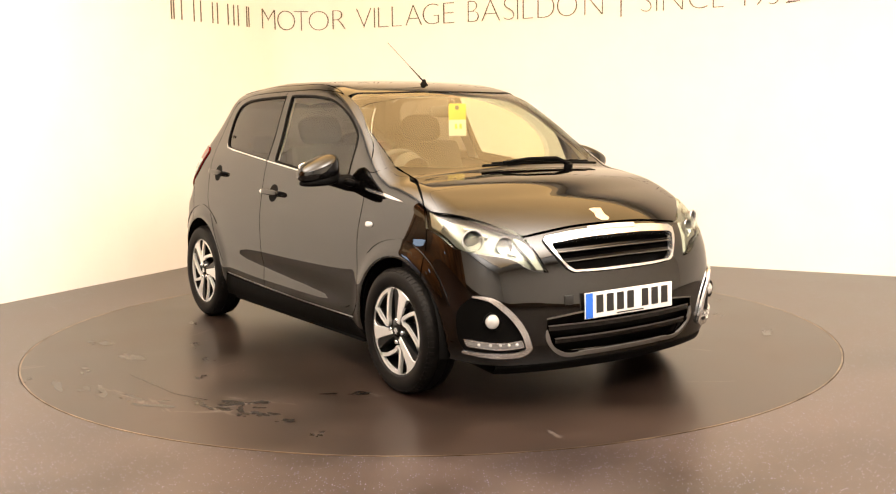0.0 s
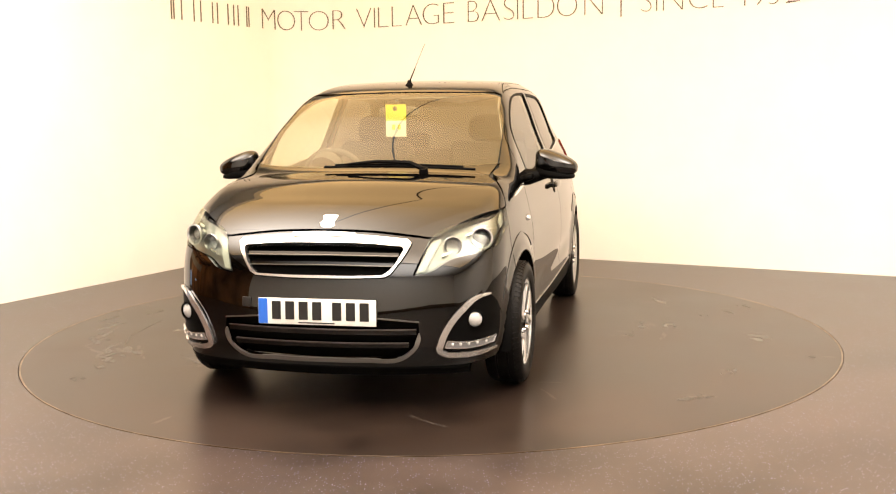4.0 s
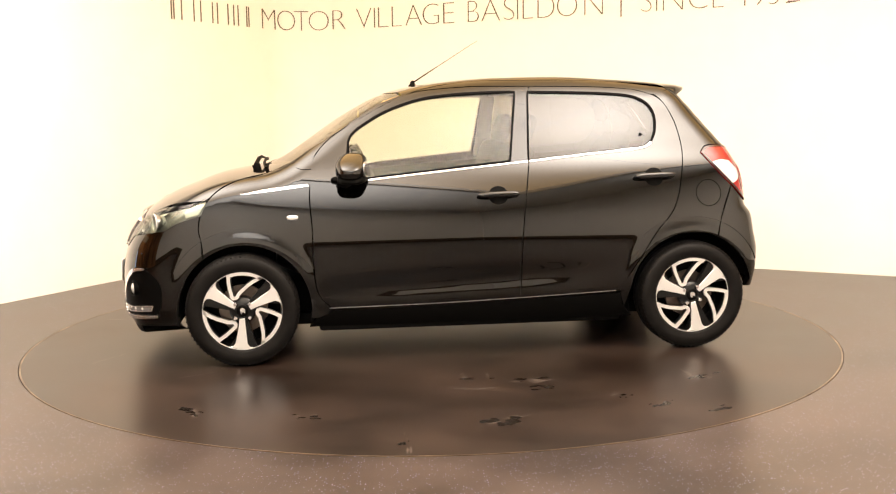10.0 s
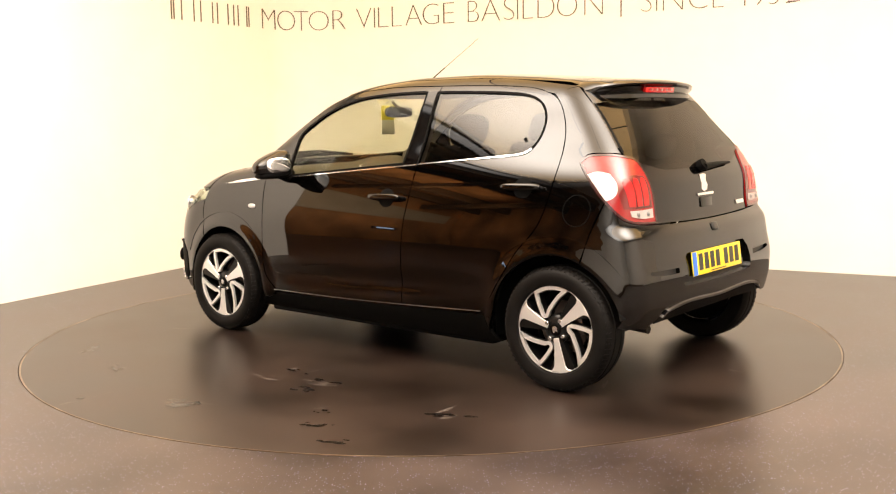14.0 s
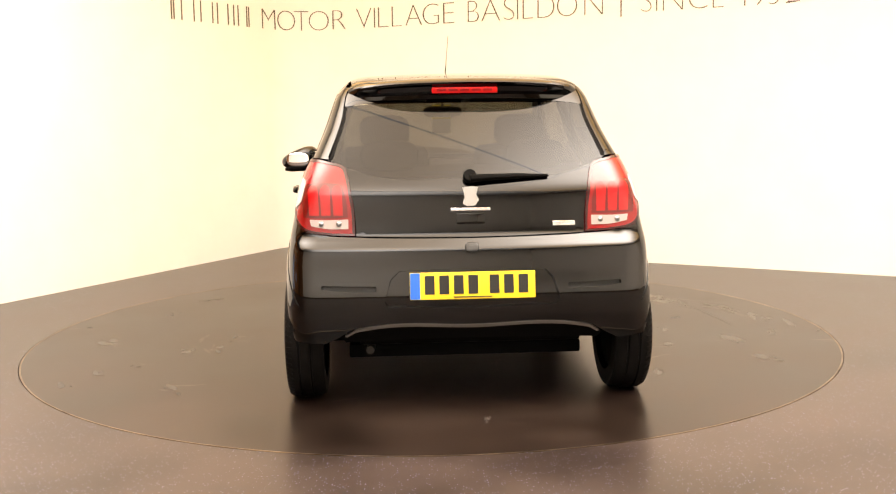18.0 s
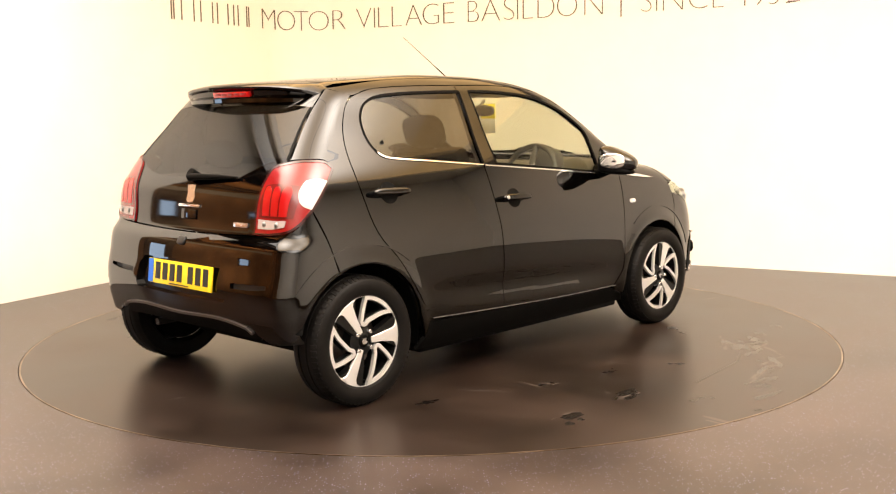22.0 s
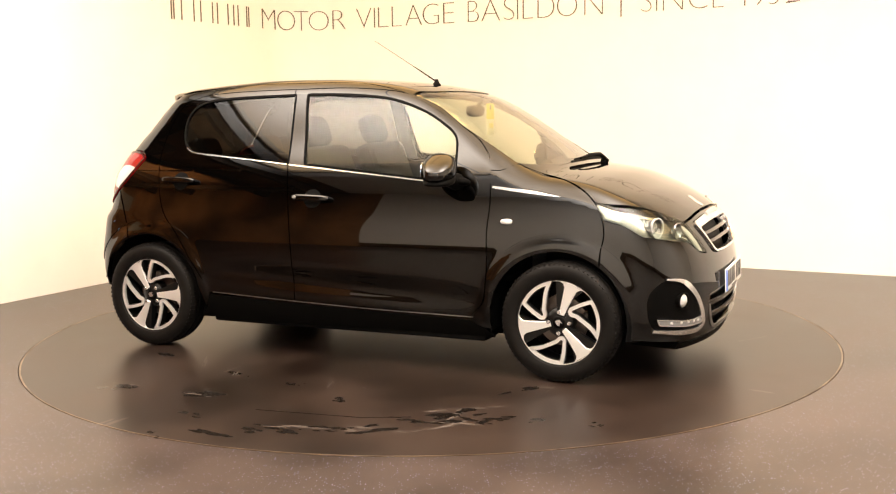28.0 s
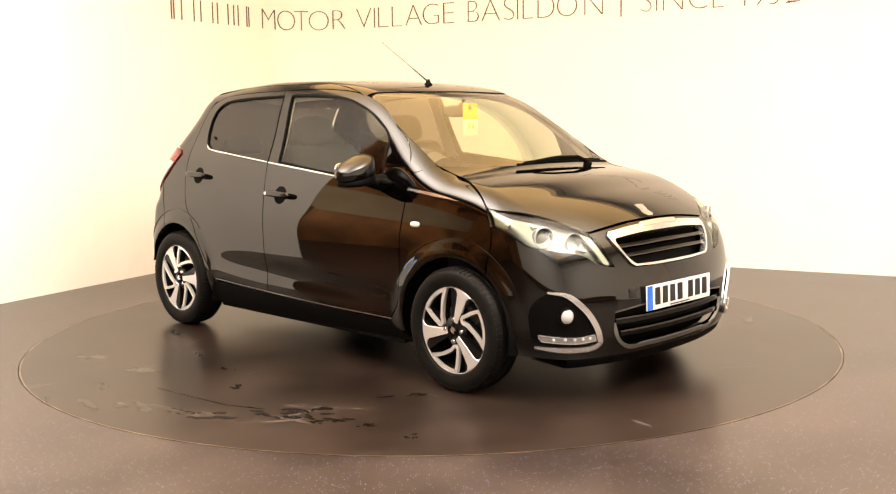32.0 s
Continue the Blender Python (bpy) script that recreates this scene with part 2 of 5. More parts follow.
def room_shell():
    pts = wall_path()
    bm = bmesh.new()
    centre = room(4, 4)
    low, high, low2, high2 = [], [], [], []
    for i, p in enumerate(pts):
        a, b = pts[max(i - 1, 0)], pts[min(i + 1, len(pts) - 1)]
        n = Vector(((b - a).y, -(b - a).x, 0)).normalized()
        if n.dot(centre - p) > 0:
            n = -n
        for lst, q, z in ((low, p, 0), (high, p, CEILING), (low2, p + n * 0.12, 0), (high2, p + n * 0.12, CEILING)):
            lst.append(bm.verts.new((q.x, q.y, z)))
    for i in range(len(pts) - 1):
        bm.faces.new([low[i], low[i + 1], high[i + 1], high[i]])
        bm.faces.new([low2[i], low2[i + 1], high2[i + 1], high2[i]])
    bmesh.ops.recalc_face_normals(bm, faces=bm.faces[:])
    tagged(part("wall_back", bm, WALL), "plain cream-white studio wall with a rounded corner", "wall", kind="structure")
    out = ALONG * 0.12
    sheet("wall_side", [room(WIDE, 0), room(WIDE, LONG), room(WIDE, LONG, CEILING), room(WIDE, 0, CEILING)], out, WALL, "plain cream-white studio wall", "wall")
    sheet("wall_rear", [room(REAR_END, LONG), room(WIDE, LONG), room(WIDE, LONG, CEILING), room(REAR_END, LONG, CEILING)], DOWN * 0.12, WALL, "plain cream-white studio wall", "wall")
    # brown bands added below the white of the two closing walls to darken reflections
    for name, a0, b0, a1, b1 in (("dark_band_rear", REAR_END, LONG - 0.02, WIDE - 0.02, LONG - 0.02), ("dark_band_side", WIDE - 0.02, 3.2, WIDE - 0.02, LONG - 0.03)):
        sheet(name, [room(a0, b0), room(a1, b1), room(a1, b1, 0.22), room(a0, b0, 0.22)], DOWN * 0.016 if name.endswith("rear") else ALONG * 0.016, BEAM, "dark brown band added to darken reflections", "skirting")
    # a brown workshop bay beyond the wide opening
    W = WALL_END
    sheet("bay_wall", [room(-4, W), room(-4, LONG), room(-4, LONG, CEILING), room(-4, W, CEILING)], -out, BAY, "brown panelled wall of the next bay", "wall")
    sheet("bay_wall_near", [room(-4, W), room(-0.14, W), room(-0.14, W, CEILING), room(-4, W, CEILING)], -DOWN * 0.12, BAY, "brown panelled wall of the next bay", "wall")
    sheet("bay_wall_far", [room(-4, LONG), room(REAR_END, LONG), room(REAR_END, LONG, CEILING), room(-4, LONG, CEILING)], DOWN * 0.12, BAY, "brown panelled wall of the next bay", "wall")
    sheet("bay_panel", [room(-3.99, W + 0.3, 2.15), room(-3.99, LONG - 0.3, 2.15), room(-3.99, LONG - 0.3, 2.95), room(-3.99, W + 0.3, 2.95)], ALONG * 0.03, GREY_PANEL, "grey wall panel in the next bay", "wall panel")
    sheet("bay_ceiling", [room(-4, W, CEILING - 0.02), room(0.3, W, CEILING - 0.02), room(0.3, LONG, CEILING - 0.02), room(-4, LONG, CEILING - 0.02)], (0, 0, 0.015), BAY, "brown boarded ceiling of the next bay", "ceiling")
    beams = tagged(empty("bay_roof"), "dark brown beams under the next bay's ceiling", "roof beams", kind="structure")
    for a in (-3.4, -2.5, -0.9, 0.0):
        part("beam", box(0.10, LONG - W - 0.1, 0.24, 0.006), BEAM, beams, m=Matrix.Translation(room(a, (W + LONG) / 2, CEILING - 0.15)) @ Matrix.Rotation(radians(ROOM_TURN), 4, "Z"))
    for b in (5.6, 7.4, 9.1):
        part("beam", box(4.0, 0.08, 0.14, 0.006), BEAM, beams, m=Matrix.Translation(room(-1.95, b, CEILING - 0.36)) @ Matrix.Rotation(radians(ROOM_TURN), 4, "Z"))
    sheet("ceiling", [room(-4.2, -0.2, CEILING), room(WIDE + 0.2, -0.2, CEILING), room(WIDE + 0.2, LONG + 0.2, CEILING), room(-4.2, LONG + 0.2, CEILING)],
          (0, 0, 0.1), CEIL, "plain white ceiling", "ceiling")


GREY_PANEL = material("grey_panel", (0.30, 0.28, 0.25), 0.5)
mottle(GREY_PANEL, 2.0, (0.26, 0.24, 0.21), (0.34, 0.32, 0.29))
BEAM = material("dark_beam", (0.07, 0.04, 0.022), 0.5)
mottle(BEAM, 6.0, (0.05, 0.03, 0.016), (0.09, 0.052, 0.028), stretch=(1, 1, 4))
BAY = material("brown_panelling", (0.30, 0.15, 0.06), 0.5)
mottle(BAY, 1.5, (0.09, 0.045, 0.018), (0.42, 0.21, 0.085), 8.0, stretch=(1, 1, 0.3))
room_shell()

# a glazed door to the daylight in the next bay's far wall, and a small window further along
DAY = bpy.data.materials.new("daylight")
DAY.use_nodes = True
DAY.node_tree.nodes.remove(DAY.node_tree.nodes["Principled BSDF"])
glow = DAY.node_tree.nodes.new("ShaderNodeEmission")
glow.inputs[0].default_value, glow.inputs[1].default_value = (0.62, 0.78, 1.0, 1), 4.5
DAY.node_tree.links.new(glow.outputs[0], DAY.node_tree.nodes["Material Output"].inputs[0])
door = tagged(empty("door_1"), "dark door with a low glazed light to the daylight", "door", kind="structure")
part("backdrop", box(0.42, 0.01, 0.95, 0, Matrix.Translation((0, 0.02, 0.62))), DAY, door)
for w, h, x, z in ((0.18, 2.2, -0.30, 1.1), (0.18, 2.2, 0.30, 1.1), (0.42, 0.08, 0, 2.14), (0.42, 1.0, 0, 1.60), (0.42, 0.145, 0, 0.0725)):
    part("door_frame", box(w, 0.07, h, 0.004, Matrix.Translation((x, 0.0, z))), BEAM, door)
p = room(-3.95, 6.25)
door.matrix_world = pose(p.x, p.y, 0, 0, 0, ROOM_TURN + 90)
window = tagged(empty("window_1"), "small window to the daylight in the next bay", "window", kind="structure")
part("backdrop", box(0.36, 0.01, 0.12, 0, Matrix.Translation((0, 0.02, 1.0))), DAY, window)
for w, h, x, z in ((0.05, 0.22, -0.205, 1.0), (0.05, 0.22, 0.205, 1.0), (0.36, 0.05, 0, 1.085), (0.36, 0.05, 0, 0.915)):
    part("window_frame", box(w, 0.06, h, 0.004, Matrix.Translation((x, 0.0, z))), BEAM, window)
p = room(-3.95, 8.7)
window.matrix_world = pose(p.x, p.y, 0, 0, 0, ROOM_TURN + 90)

TABLE_R = 2.238


def floor_and_table():
    bm = bmesh.new()
    steps = 160
    inner = [bm.verts.new(((TABLE_R + 0.001) * math.cos(math.tau * i / steps), (TABLE_R + 0.001) * math.sin(math.tau * i / steps), 0)) for i in range(steps)]
    pit = [bm.verts.new((v.co.x, v.co.y, -0.05)) for v in inner]
    outer = [bm.verts.new((16 * math.cos(math.tau * i / steps), 16 * math.sin(math.tau * i / steps), 0)) for i in range(steps)]
    for i in range(steps):
        j = (i + 1) % steps
        bm.faces.new([inner[i], outer[i], outer[j], inner[j]])
        bm.faces.new([inner[i], inner[j], pit[j], pit[i]])
    bm.faces.new(pit)
    tagged(part("floor", bm, FLOOR), "brown-grey speckled vinyl studio floor", "floor", kind="structure")
    table = empty("turntable")
    tagged(table, "round brown-grey car turntable flush with the floor", "turntable")
    bm = lathe([(0.0, -0.045), (TABLE_R - 0.012, -0.045), (TABLE_R - 0.012, 0.0), (0.0, 0.0)], steps, axis="Z")
    part("top_plate", bm, TABLE, table)
    bm = lathe([(TABLE_R - 0.012, -0.045), (TABLE_R - 0.003, -0.045), (TABLE_R - 0.003, 0.001), (TABLE_R - 0.010, 0.001), (TABLE_R - 0.012, -0.001)], steps, axis="Z")
    part("rim", bm, EDGE, table, "thin worn metal edge")
    return table


turntable = floor_and_table()
MEMBRANE = bpy.data.materials.new("glowing_membrane")
MEMBRANE.use_nodes = True
MEMBRANE.node_tree.nodes["Principled BSDF"].inputs["Base Color"].default_value = (0.62, 0.48, 0.28, 1)
MEMBRANE.node_tree.nodes["Principled BSDF"].inputs["Roughness"].default_value = 0.6
mottle(MEMBRANE, 0.6, 2.2, 2.9, 3.0, "Emission Strength")
MEMBRANE.node_tree.nodes["Principled BSDF"].inputs["Emission Color"].default_value = (1.0, 0.61, 0.25, 1)
p = room(4.3, 4.1, CEILING)
lamp = empty("ceiling_light")
tagged(lamp, "large square luminous ceiling panel in a white frame", "ceiling light")
for w, dx, dy, t in ((7.9, 0, 3.74, 0), (7.9, 0, -3.74, 0), (7.4, 3.89, 0, 90), (7.4, -3.89, 0, 90)):
    part("frame_bar", box(w, 0.08, 0.12, 0.006, pose(dx, dy, -0.05, 0, 0, t)), CEIL, lamp)
part("diffuser", box(7.7, 7.4, 0.02), MEMBRANE, lamp, "faintly glowing yellowish membrane")
for w, dx, dy, t in ((7.4, 1.65, 0, 90), (7.4, -1.85, 0, 90), (7.7, 0, -0.75, 0)):
    part("seam", box(w, 0.022, 0.006, 0, pose(dx, dy, -0.022, 0, 0, t)), BEAM, lamp)
lamp.matrix_world = pose(p.x, p.y, p.z - 0.02, 0, 0, ROOM_TURN)


# ---------------- marks on the turntable ----------------
def blot(x, y, sx, sy, turn, mat, name, seed):
    """A thin, ragged stain of several patches."""
    rng = random.Random(seed)
    for _ in range(5):
        bm = bmesh.new()
        u = rng.uniform(-0.5, 0.5)
        cx, cy, k = sx * u * 1.3, sy * rng.gauss(0, 0.45), rng.uniform(0.16, 0.75) * (1.1 - abs(u))
        patch(bm, rng, cx, cy, 0.5 * k * max(sx, 0.03), 0.5 * k * max(sy * 1.3, 0.02))
        part(name, bm, mat, turntable, m=pose(x, y, 0.0006 + 0.0001 * rng.random(), 0, 0, turn), smooth=False)


def patch(bm, rng, cx, cy, rx, ry):
    n = 14
    ph = [rng.uniform(0, math.tau) for _ in range(4)]
    vs = []
    for i in range(n):
        a = math.tau * i / n
        r = 1 + 0.22 * math.sin(2 * a + ph[0]) + 0.17 * math.sin(3 * a + ph[1]) + 0.12 * math.sin(5 * a + ph[2]) + rng.uniform(-0.10, 0.10)
        vs.append(bm.verts.new((cx + rx * r * math.cos(a), cy + ry * r * math.sin(a), 0)))
    bm.faces.new(vs)


DARK = [(1.21, 1.45, .14, .05), (.71, 1.62, .11, .04), (-.10, 1.855, .12, .09), (.34, 2.045, .04, .04), (-.34, 1.20, .13, .04), (-.37, 1.34, .10, .05), (-.70, 1.55, .06, .04), (-.09, 1.125, .12, .03),
        (-.49, -1.26, .13, .05), (-.42, -1.64, .20, .06), (-.88, -1.66, .14, .07), (.49, -1.85, .17, .05), (.35, -1.91, .12, .04), (.09, -2.0, .08, .04), (-.24, -2.19, .07, .04), (-.13, -1.34, .07, .06), (.80, -1.556, .24, .10)]
DARK2 = [(.53, -1.80, .20, .05), (1.12, -1.48, .08, .04), (.98, -1.50, .14, .06), (.66, -1.66, .16, .04), (1.37, -1.46, .05, .03)]
PALE = [(.77, -1.43, .26, .03), (.83, -1.64, .18, .02), (-.11, 1.81, .16, .02), (1.19, 1.48, .10, .03), (.72, 1.61, .07, .02), (-.30, 1.21, .10, .02), (-.06, 1.31, .17, .012), (-.64, 1.505, .06, .014), (.743, -1.48, .10, .03),
        (.80, -1.68, .20, .02), (.53, -1.82, .24, .018), (.264, -1.91, .22, .016), (-.41, -1.64, .16, .022), (-.78, -1.13, .22, .012), (-.88, -1.61, .14, .012), (.93, -1.0, .15, .018), (-1.17, 1.28, .09, .02)]
PALE2 = [(-.38, 1.24, .14, .012), (.205, -1.272, .045, .012), (-.588, -.126, .03, .012), (.47, -1.88, .12, .03)]
for k, (x, y, sx, sy) in enumerate(DARK + DARK2):
    blot(x, y, sx, sy, math.degrees(math.atan2(y, x)) + 90 + 25 * math.sin(k * 7.1), STAIN, "stain", k)
for k, (x, y, sx, sy) in enumerate(PALE + PALE2):
    blot(x, y, sx, sy, math.degrees(math.atan2(y, x)) + 90 + 30 * math.sin(k * 3.7), SCUFF, "scuff", 100 + k)
# narrow scuffs and small dark spots, each with the way that it runs
PALE3 = [(-0.15, 1.04, 268), (0.32, 2.04, 268), (-0.46, -1.58, 268), (-0.57, -1.22, 268), (-0.51, -2.11, 268), (0.79, -1.57, 268), (-1.4, 0.38, 291), (0.04, -1.26, 291), (-0.5, -1.25, 291),
         (-0.85, -0.28, 349), (-1.81, -0.13, 349), (1.9, -0.7, 349), (1.27, 0.84, 209), (1.03, -1.01, 92), (-1.1, 1.24, 92), (-0.03, 1.11, 92), (1.05, 0.81, 92), (1.75, 0.39, 57)]
DARK3 = [(-1.07, -1.04, 349), (0.18, -1.96, 349), (-0.29, -1.9, 349), (0.24, -1.49, 349), (0.9, -1.58, 349), (-0.05, -2.09, 349), (-0.82, 1.69, 209), (-1.03, 1.81, 209), (-1.18, 1.27, 209), (0.92, -1.07, 57)]
for k, (x, y, turn) in enumerate(PALE3):
    blot(x, y, 0.13 + 0.05 * math.sin(k * 2.3), 0.016 + 0.006 * math.sin(k * 5.1), turn, SCUFF, "scuff", 200 + k)
for k, (x, y, turn) in enumerate(DARK3):
    blot(x, y, 0.13 + 0.05 * math.sin(k * 1.7), 0.045, turn, STAIN, "stain", 300 + k)
for p0, p1 in (((0.43, -1.70), (-0.055, -1.753)), ((0.43, -1.70), (0.62, -1.62))):
    d = Vector((p1[0] - p0[0], p1[1] - p0[1], 0))
    part("scored_line", box(d.length, 0.007, 0.0006, 0, pose((p0[0] + p1[0]) / 2, (p0[1] + p1[1]) / 2, 0.0006, 0, 0, math.degrees(math.atan2(d.y, d.x)))), STAIN, turntable)


# ---------------- the sign on the wall ----------------
def wall_at(s):
    """A point of the walls' plan, s metres along it, and the way along it."""
    pts = wall_path()
    for a, b in zip(pts, pts[1:]):
        d = (b - a).length
        if s <= d:
            return a + (b - a) * (s / d), (b - a) / d
        s -= d
    return pts[-1], (pts[-1] - pts[-2]).normalized()


def bent(me, s0, lift):
    """Lays a flat mesh in x, y on the wall round s0, following its bend."""
    for v in me.vertices:
        p, t = wall_at(s0 + WALL_END - 5.2 + v.co.x)
        n = Vector((t.y, -t.x, 0))
        v.co = p + n * (lift + v.co.z) + Vector((0, 0, 2.045 + v.co.y))


def glyph(ch, width, height):
    cu = bpy.data.curves.new("glyph", "FONT")
    cu.body, cu.size, cu.resolution_u, cu.extrude = ch, 1.0, 5, 0.004
    cu.offset = -0.034
    ob = new("glyph", cu)
    me = bpy.data.meshes.new_from_object(ob.evaluated_get(bpy.context.evaluated_depsgraph_get()))
    bpy.data.objects.remove(ob)
    lo = [min(v.co[i] for v in me.vertices) for i in (0, 1)]
    hi = [max(v.co[i] for v in me.vertices) for i in (0, 1)]
    fx = width / max(hi[0] - lo[0], 1e-6) if width > 0.03 else height / (hi[1] - lo[1])
    for v in me.vertices:
        v.co.x = (v.co.x - (lo[0] + hi[0]) / 2) * fx
        v.co.y = (v.co.y - lo[1]) * height / (hi[1] - lo[1])
    return me


SIGN = [("M", 4.748, .185), ("O", 4.96, .185), ("T", 5.112, .141), ("O", 5.279, .193), ("R", 5.489, .145), ("V", 5.762, .162), ("I", 5.877, .018), ("L", 5.972, .11), ("L", 6.114, .102), ("A", 6.29, .166),
        ("G", 6.466, .163), ("E", 6.648, .108), ("B", 6.89, .106), ("A", 7.058, .175), ("S", 7.23, .102), ("I", 7.313, .02), ("L", 7.409, .095), ("D", 7.574, .151), ("O", 7.764, .178), ("N", 7.998, .159),
        ("S", 8.443, .09), ("I", 8.53, .019), ("N", 8.663, .162), ("C", 8.864, .149), ("E", 9.022, .085), ("1", 9.226, .02), ("9", 9.334, .086), ("5", 9.443, .08), ("2", 9.582, .104)]


def wall_sign():
    sign = empty("wall_sign")
    tagged(sign, "thin brown lettering on the cream studio wall", "sign")
    for ch, s, w in SIGN:
        me = glyph(ch, w, 0.178)
        bent(me, s, 0.002)
        me.materials.append(INK)
        ob = new("letter", me)
        ob.parent = sign
    # a name in six plain shapes, the upright rule, and a mark before them
    bars = [(s + d * w / 2, 0.011, 0.178, 0) for s, w in ((3.482, .03), (3.664, .15), (3.899, .15), (4.108, .14), (4.285, .06), (4.449, .03)) for d in (-1, 1)] + [(8.234, 0.010, 0.26, -0.03), (3.24, 0.012, 0.178, 0.13)]
    for s, w, h, z in bars:
        bm = box(w, h, 0.004, 0, Matrix.Translation((0, h / 2 + z, 0)))
        ob = part("sign_bar", bm, INK, sign, smooth=False)
        bent(ob.data, s, 0.004)


wall_sign()


# ---------------- the car's outer form ----------------
def curve(*pts):
    """A smooth curve through points (s, value), with no overshoot."""
    a = np.array(pts, float)
    a = a[a[:, 0].argsort()]
    s, v = a[:, 0], a[:, 1]
    h = np.diff(s)
    d = np.diff(v) / h
    m = np.empty_like(v)
    m[0], m[-1] = d[0], d[-1]
    for i in range(1, len(v) - 1):
        w1, w2 = 2 * h[i] + h[i - 1], h[i] + 2 * h[i - 1]
        m[i] = 0 if d[i - 1] * d[i] <= 0 else (w1 + w2) / (w1 / d[i - 1] + w2 / d[i])

    def at(q):
        q = np.asarray(q, float)
        i = np.clip(np.searchsorted(s, q) - 1, 0, len(s) - 2)
        t = np.clip((q - s[i]) / h[i], -3, 4)
        u = np.clip(t, 0, 1)
        val = ((1 + 2 * u) * (1 - u) ** 2 * v[i] + u * (1 - u) ** 2 * h[i] * m[i]
               + u * u * (3 - 2 * u) * v[i + 1] + u * u * (u - 1) * h[i] * m[i + 1])
        return val + np.where(t < 0, t * h[i] * m[i], 0) + np.where(t > 1, (t - 1) * h[i] * m[i + 1], 0)
    return at


def ramp(q, a, b):
    t = np.clip((q - a) / (b - a), 0, 1)
    return t * t * (3 - 2 * t)


def smax(a, b, k):
    h = np.maximum(k - np.abs(a - b), 0) / k
    return np.maximum(a, b) + h * h * k / 4


# the car's outer form: x ahead, y to its left, z up, from the middle between its axles
TOP = curve((-2, 1.248), (-1.6, 1.338), (-1.18, 1.401), (-1.01, 1.420), (-0.78, 1.438), (-0.47, 1.453), (-0.19, 1.450), (0.11, 1.429), (0.29, 1.401), (0.44, 1.357), (0.64, 1.252), (0.84, 1.117), (1, 1.015), (1.09, 0.982), (1.18, 0.968), (1.3, 0.946), (1.47, 0.887), (1.62, 0.831), (1.7, 0.797), (1.76, 0.763), (1.83, 0.679), (1.95, 0.415))
NOSE = curve((0.1, 1.747), (0.2, 1.814), (0.3, 1.842), (0.4, 1.842), (0.5, 1.836), (0.6, 1.818), (0.7, 1.776), (0.8, 1.707), (1, 1.505))
TAIL = curve((0.1, -1.47), (0.28, -1.556), (0.36, -1.582), (0.42, -1.594), (0.5, -1.598), (0.62, -1.576), (0.7, -1.562), (0.76, -1.523), (0.92, -1.500), (1, -1.464), (1.31, -1.226), (1.42, -1.161), (1.52, -1.078))
FLANK = curve((0.1, 0.701), (0.17, 0.746), (0.25, 0.775), (0.34, 0.785), (0.46, 0.792), (0.6, 0.793), (0.7, 0.787), (0.8, 0.767), (0.9, 0.742), (1, 0.711), (1.1, 0.666), (1.37, 0.562), (1.5, 0.482))
PLAN = curve((-1.9, 0.869), (-1.5, 0.958), (-1.17, 0.989), (-0.6, 1.005), (0.5, 0.987), (1.17, 0.971), (1.45, 0.946), (1.9, 0.882))


def eased(f, lo, hi, width):
    """The same curve with its small kinks smoothed out."""
    q = np.arange(lo, hi, 0.002)
    r = np.arange(-3 * width, 3 * width + 0.001, 0.002)
    w = np.exp(-0.5 * (r / width) ** 2)
    v = np.convolve(np.pad(f(q), len(r) // 2, mode="edge"), w / w.sum(), mode="same")[len(r) // 2:-(len(r) // 2)]
    return lambda x: np.interp(x, q, v)


FLANK, PLAN, NOSE = eased(FLANK, -0.1, 1.7, 0.035), eased(PLAN, -2.4, 2.4, 0.10), eased(NOSE, -0.1, 1.3, 0.035)
BOW, CROWN, TUCK, NOSE_BOW, TAIL_BOW, ROUND_T, ROUND_F, ROUND_R = 0.102, 0.058, 0.021, 0.346, 0.088, 0.078, 0.135, 0.102


def body(p):
    """Below 0 inside the car's outer form, above 0 outside; about the distance in metres."""
    x, y, z = p[..., 0], np.abs(p[..., 1]), p[..., 2]
    y2 = y * y
    xs = x + BOW * y2 * ramp(x, -0.2, 0.6)
    slope = (TOP(xs + 0.01) - TOP(xs - 0.01)) / 0.02
    top = (z - TOP(xs) + CROWN * y2) / np.sqrt(1 + slope * slope)
    wide = FLANK(z) * PLAN(x) - TUCK * ramp(x, -0.6, -1.35) * ramp(z, 0.95, 1.25)
    for wx in (1.155, -1.165):
        r = np.hypot(x - wx, z - 0.285)
        wide = wide + 0.012 * np.exp(-((r - 0.345) / 0.045) ** 2) * ramp(z, 0.1, 0.3)
    wide = wide - 0.012 * np.exp(-((z - 0.405 + 0.05 * x) / 0.06) ** 2) * ramp(x, -1.0, -0.25) * ramp(x, 1.0, 0.35)
    side = (y - wide) / np.where(z > 0.95, 1.08, 1.02)
    yp = y ** 2.5
    front = (x - NOSE(z) + NOSE_BOW * yp) / (1 + 0.25 * y)
    rear = (TAIL(z) + TAIL_BOW * yp - x) / np.where(z > 0.95, 1.2, 1.02)
    f = smax(top, side, ROUND_T)
    f = smax(f, front, ROUND_F)
    f = smax(f, rear, ROUND_R)
    return np.maximum(f, 0.17 - z)


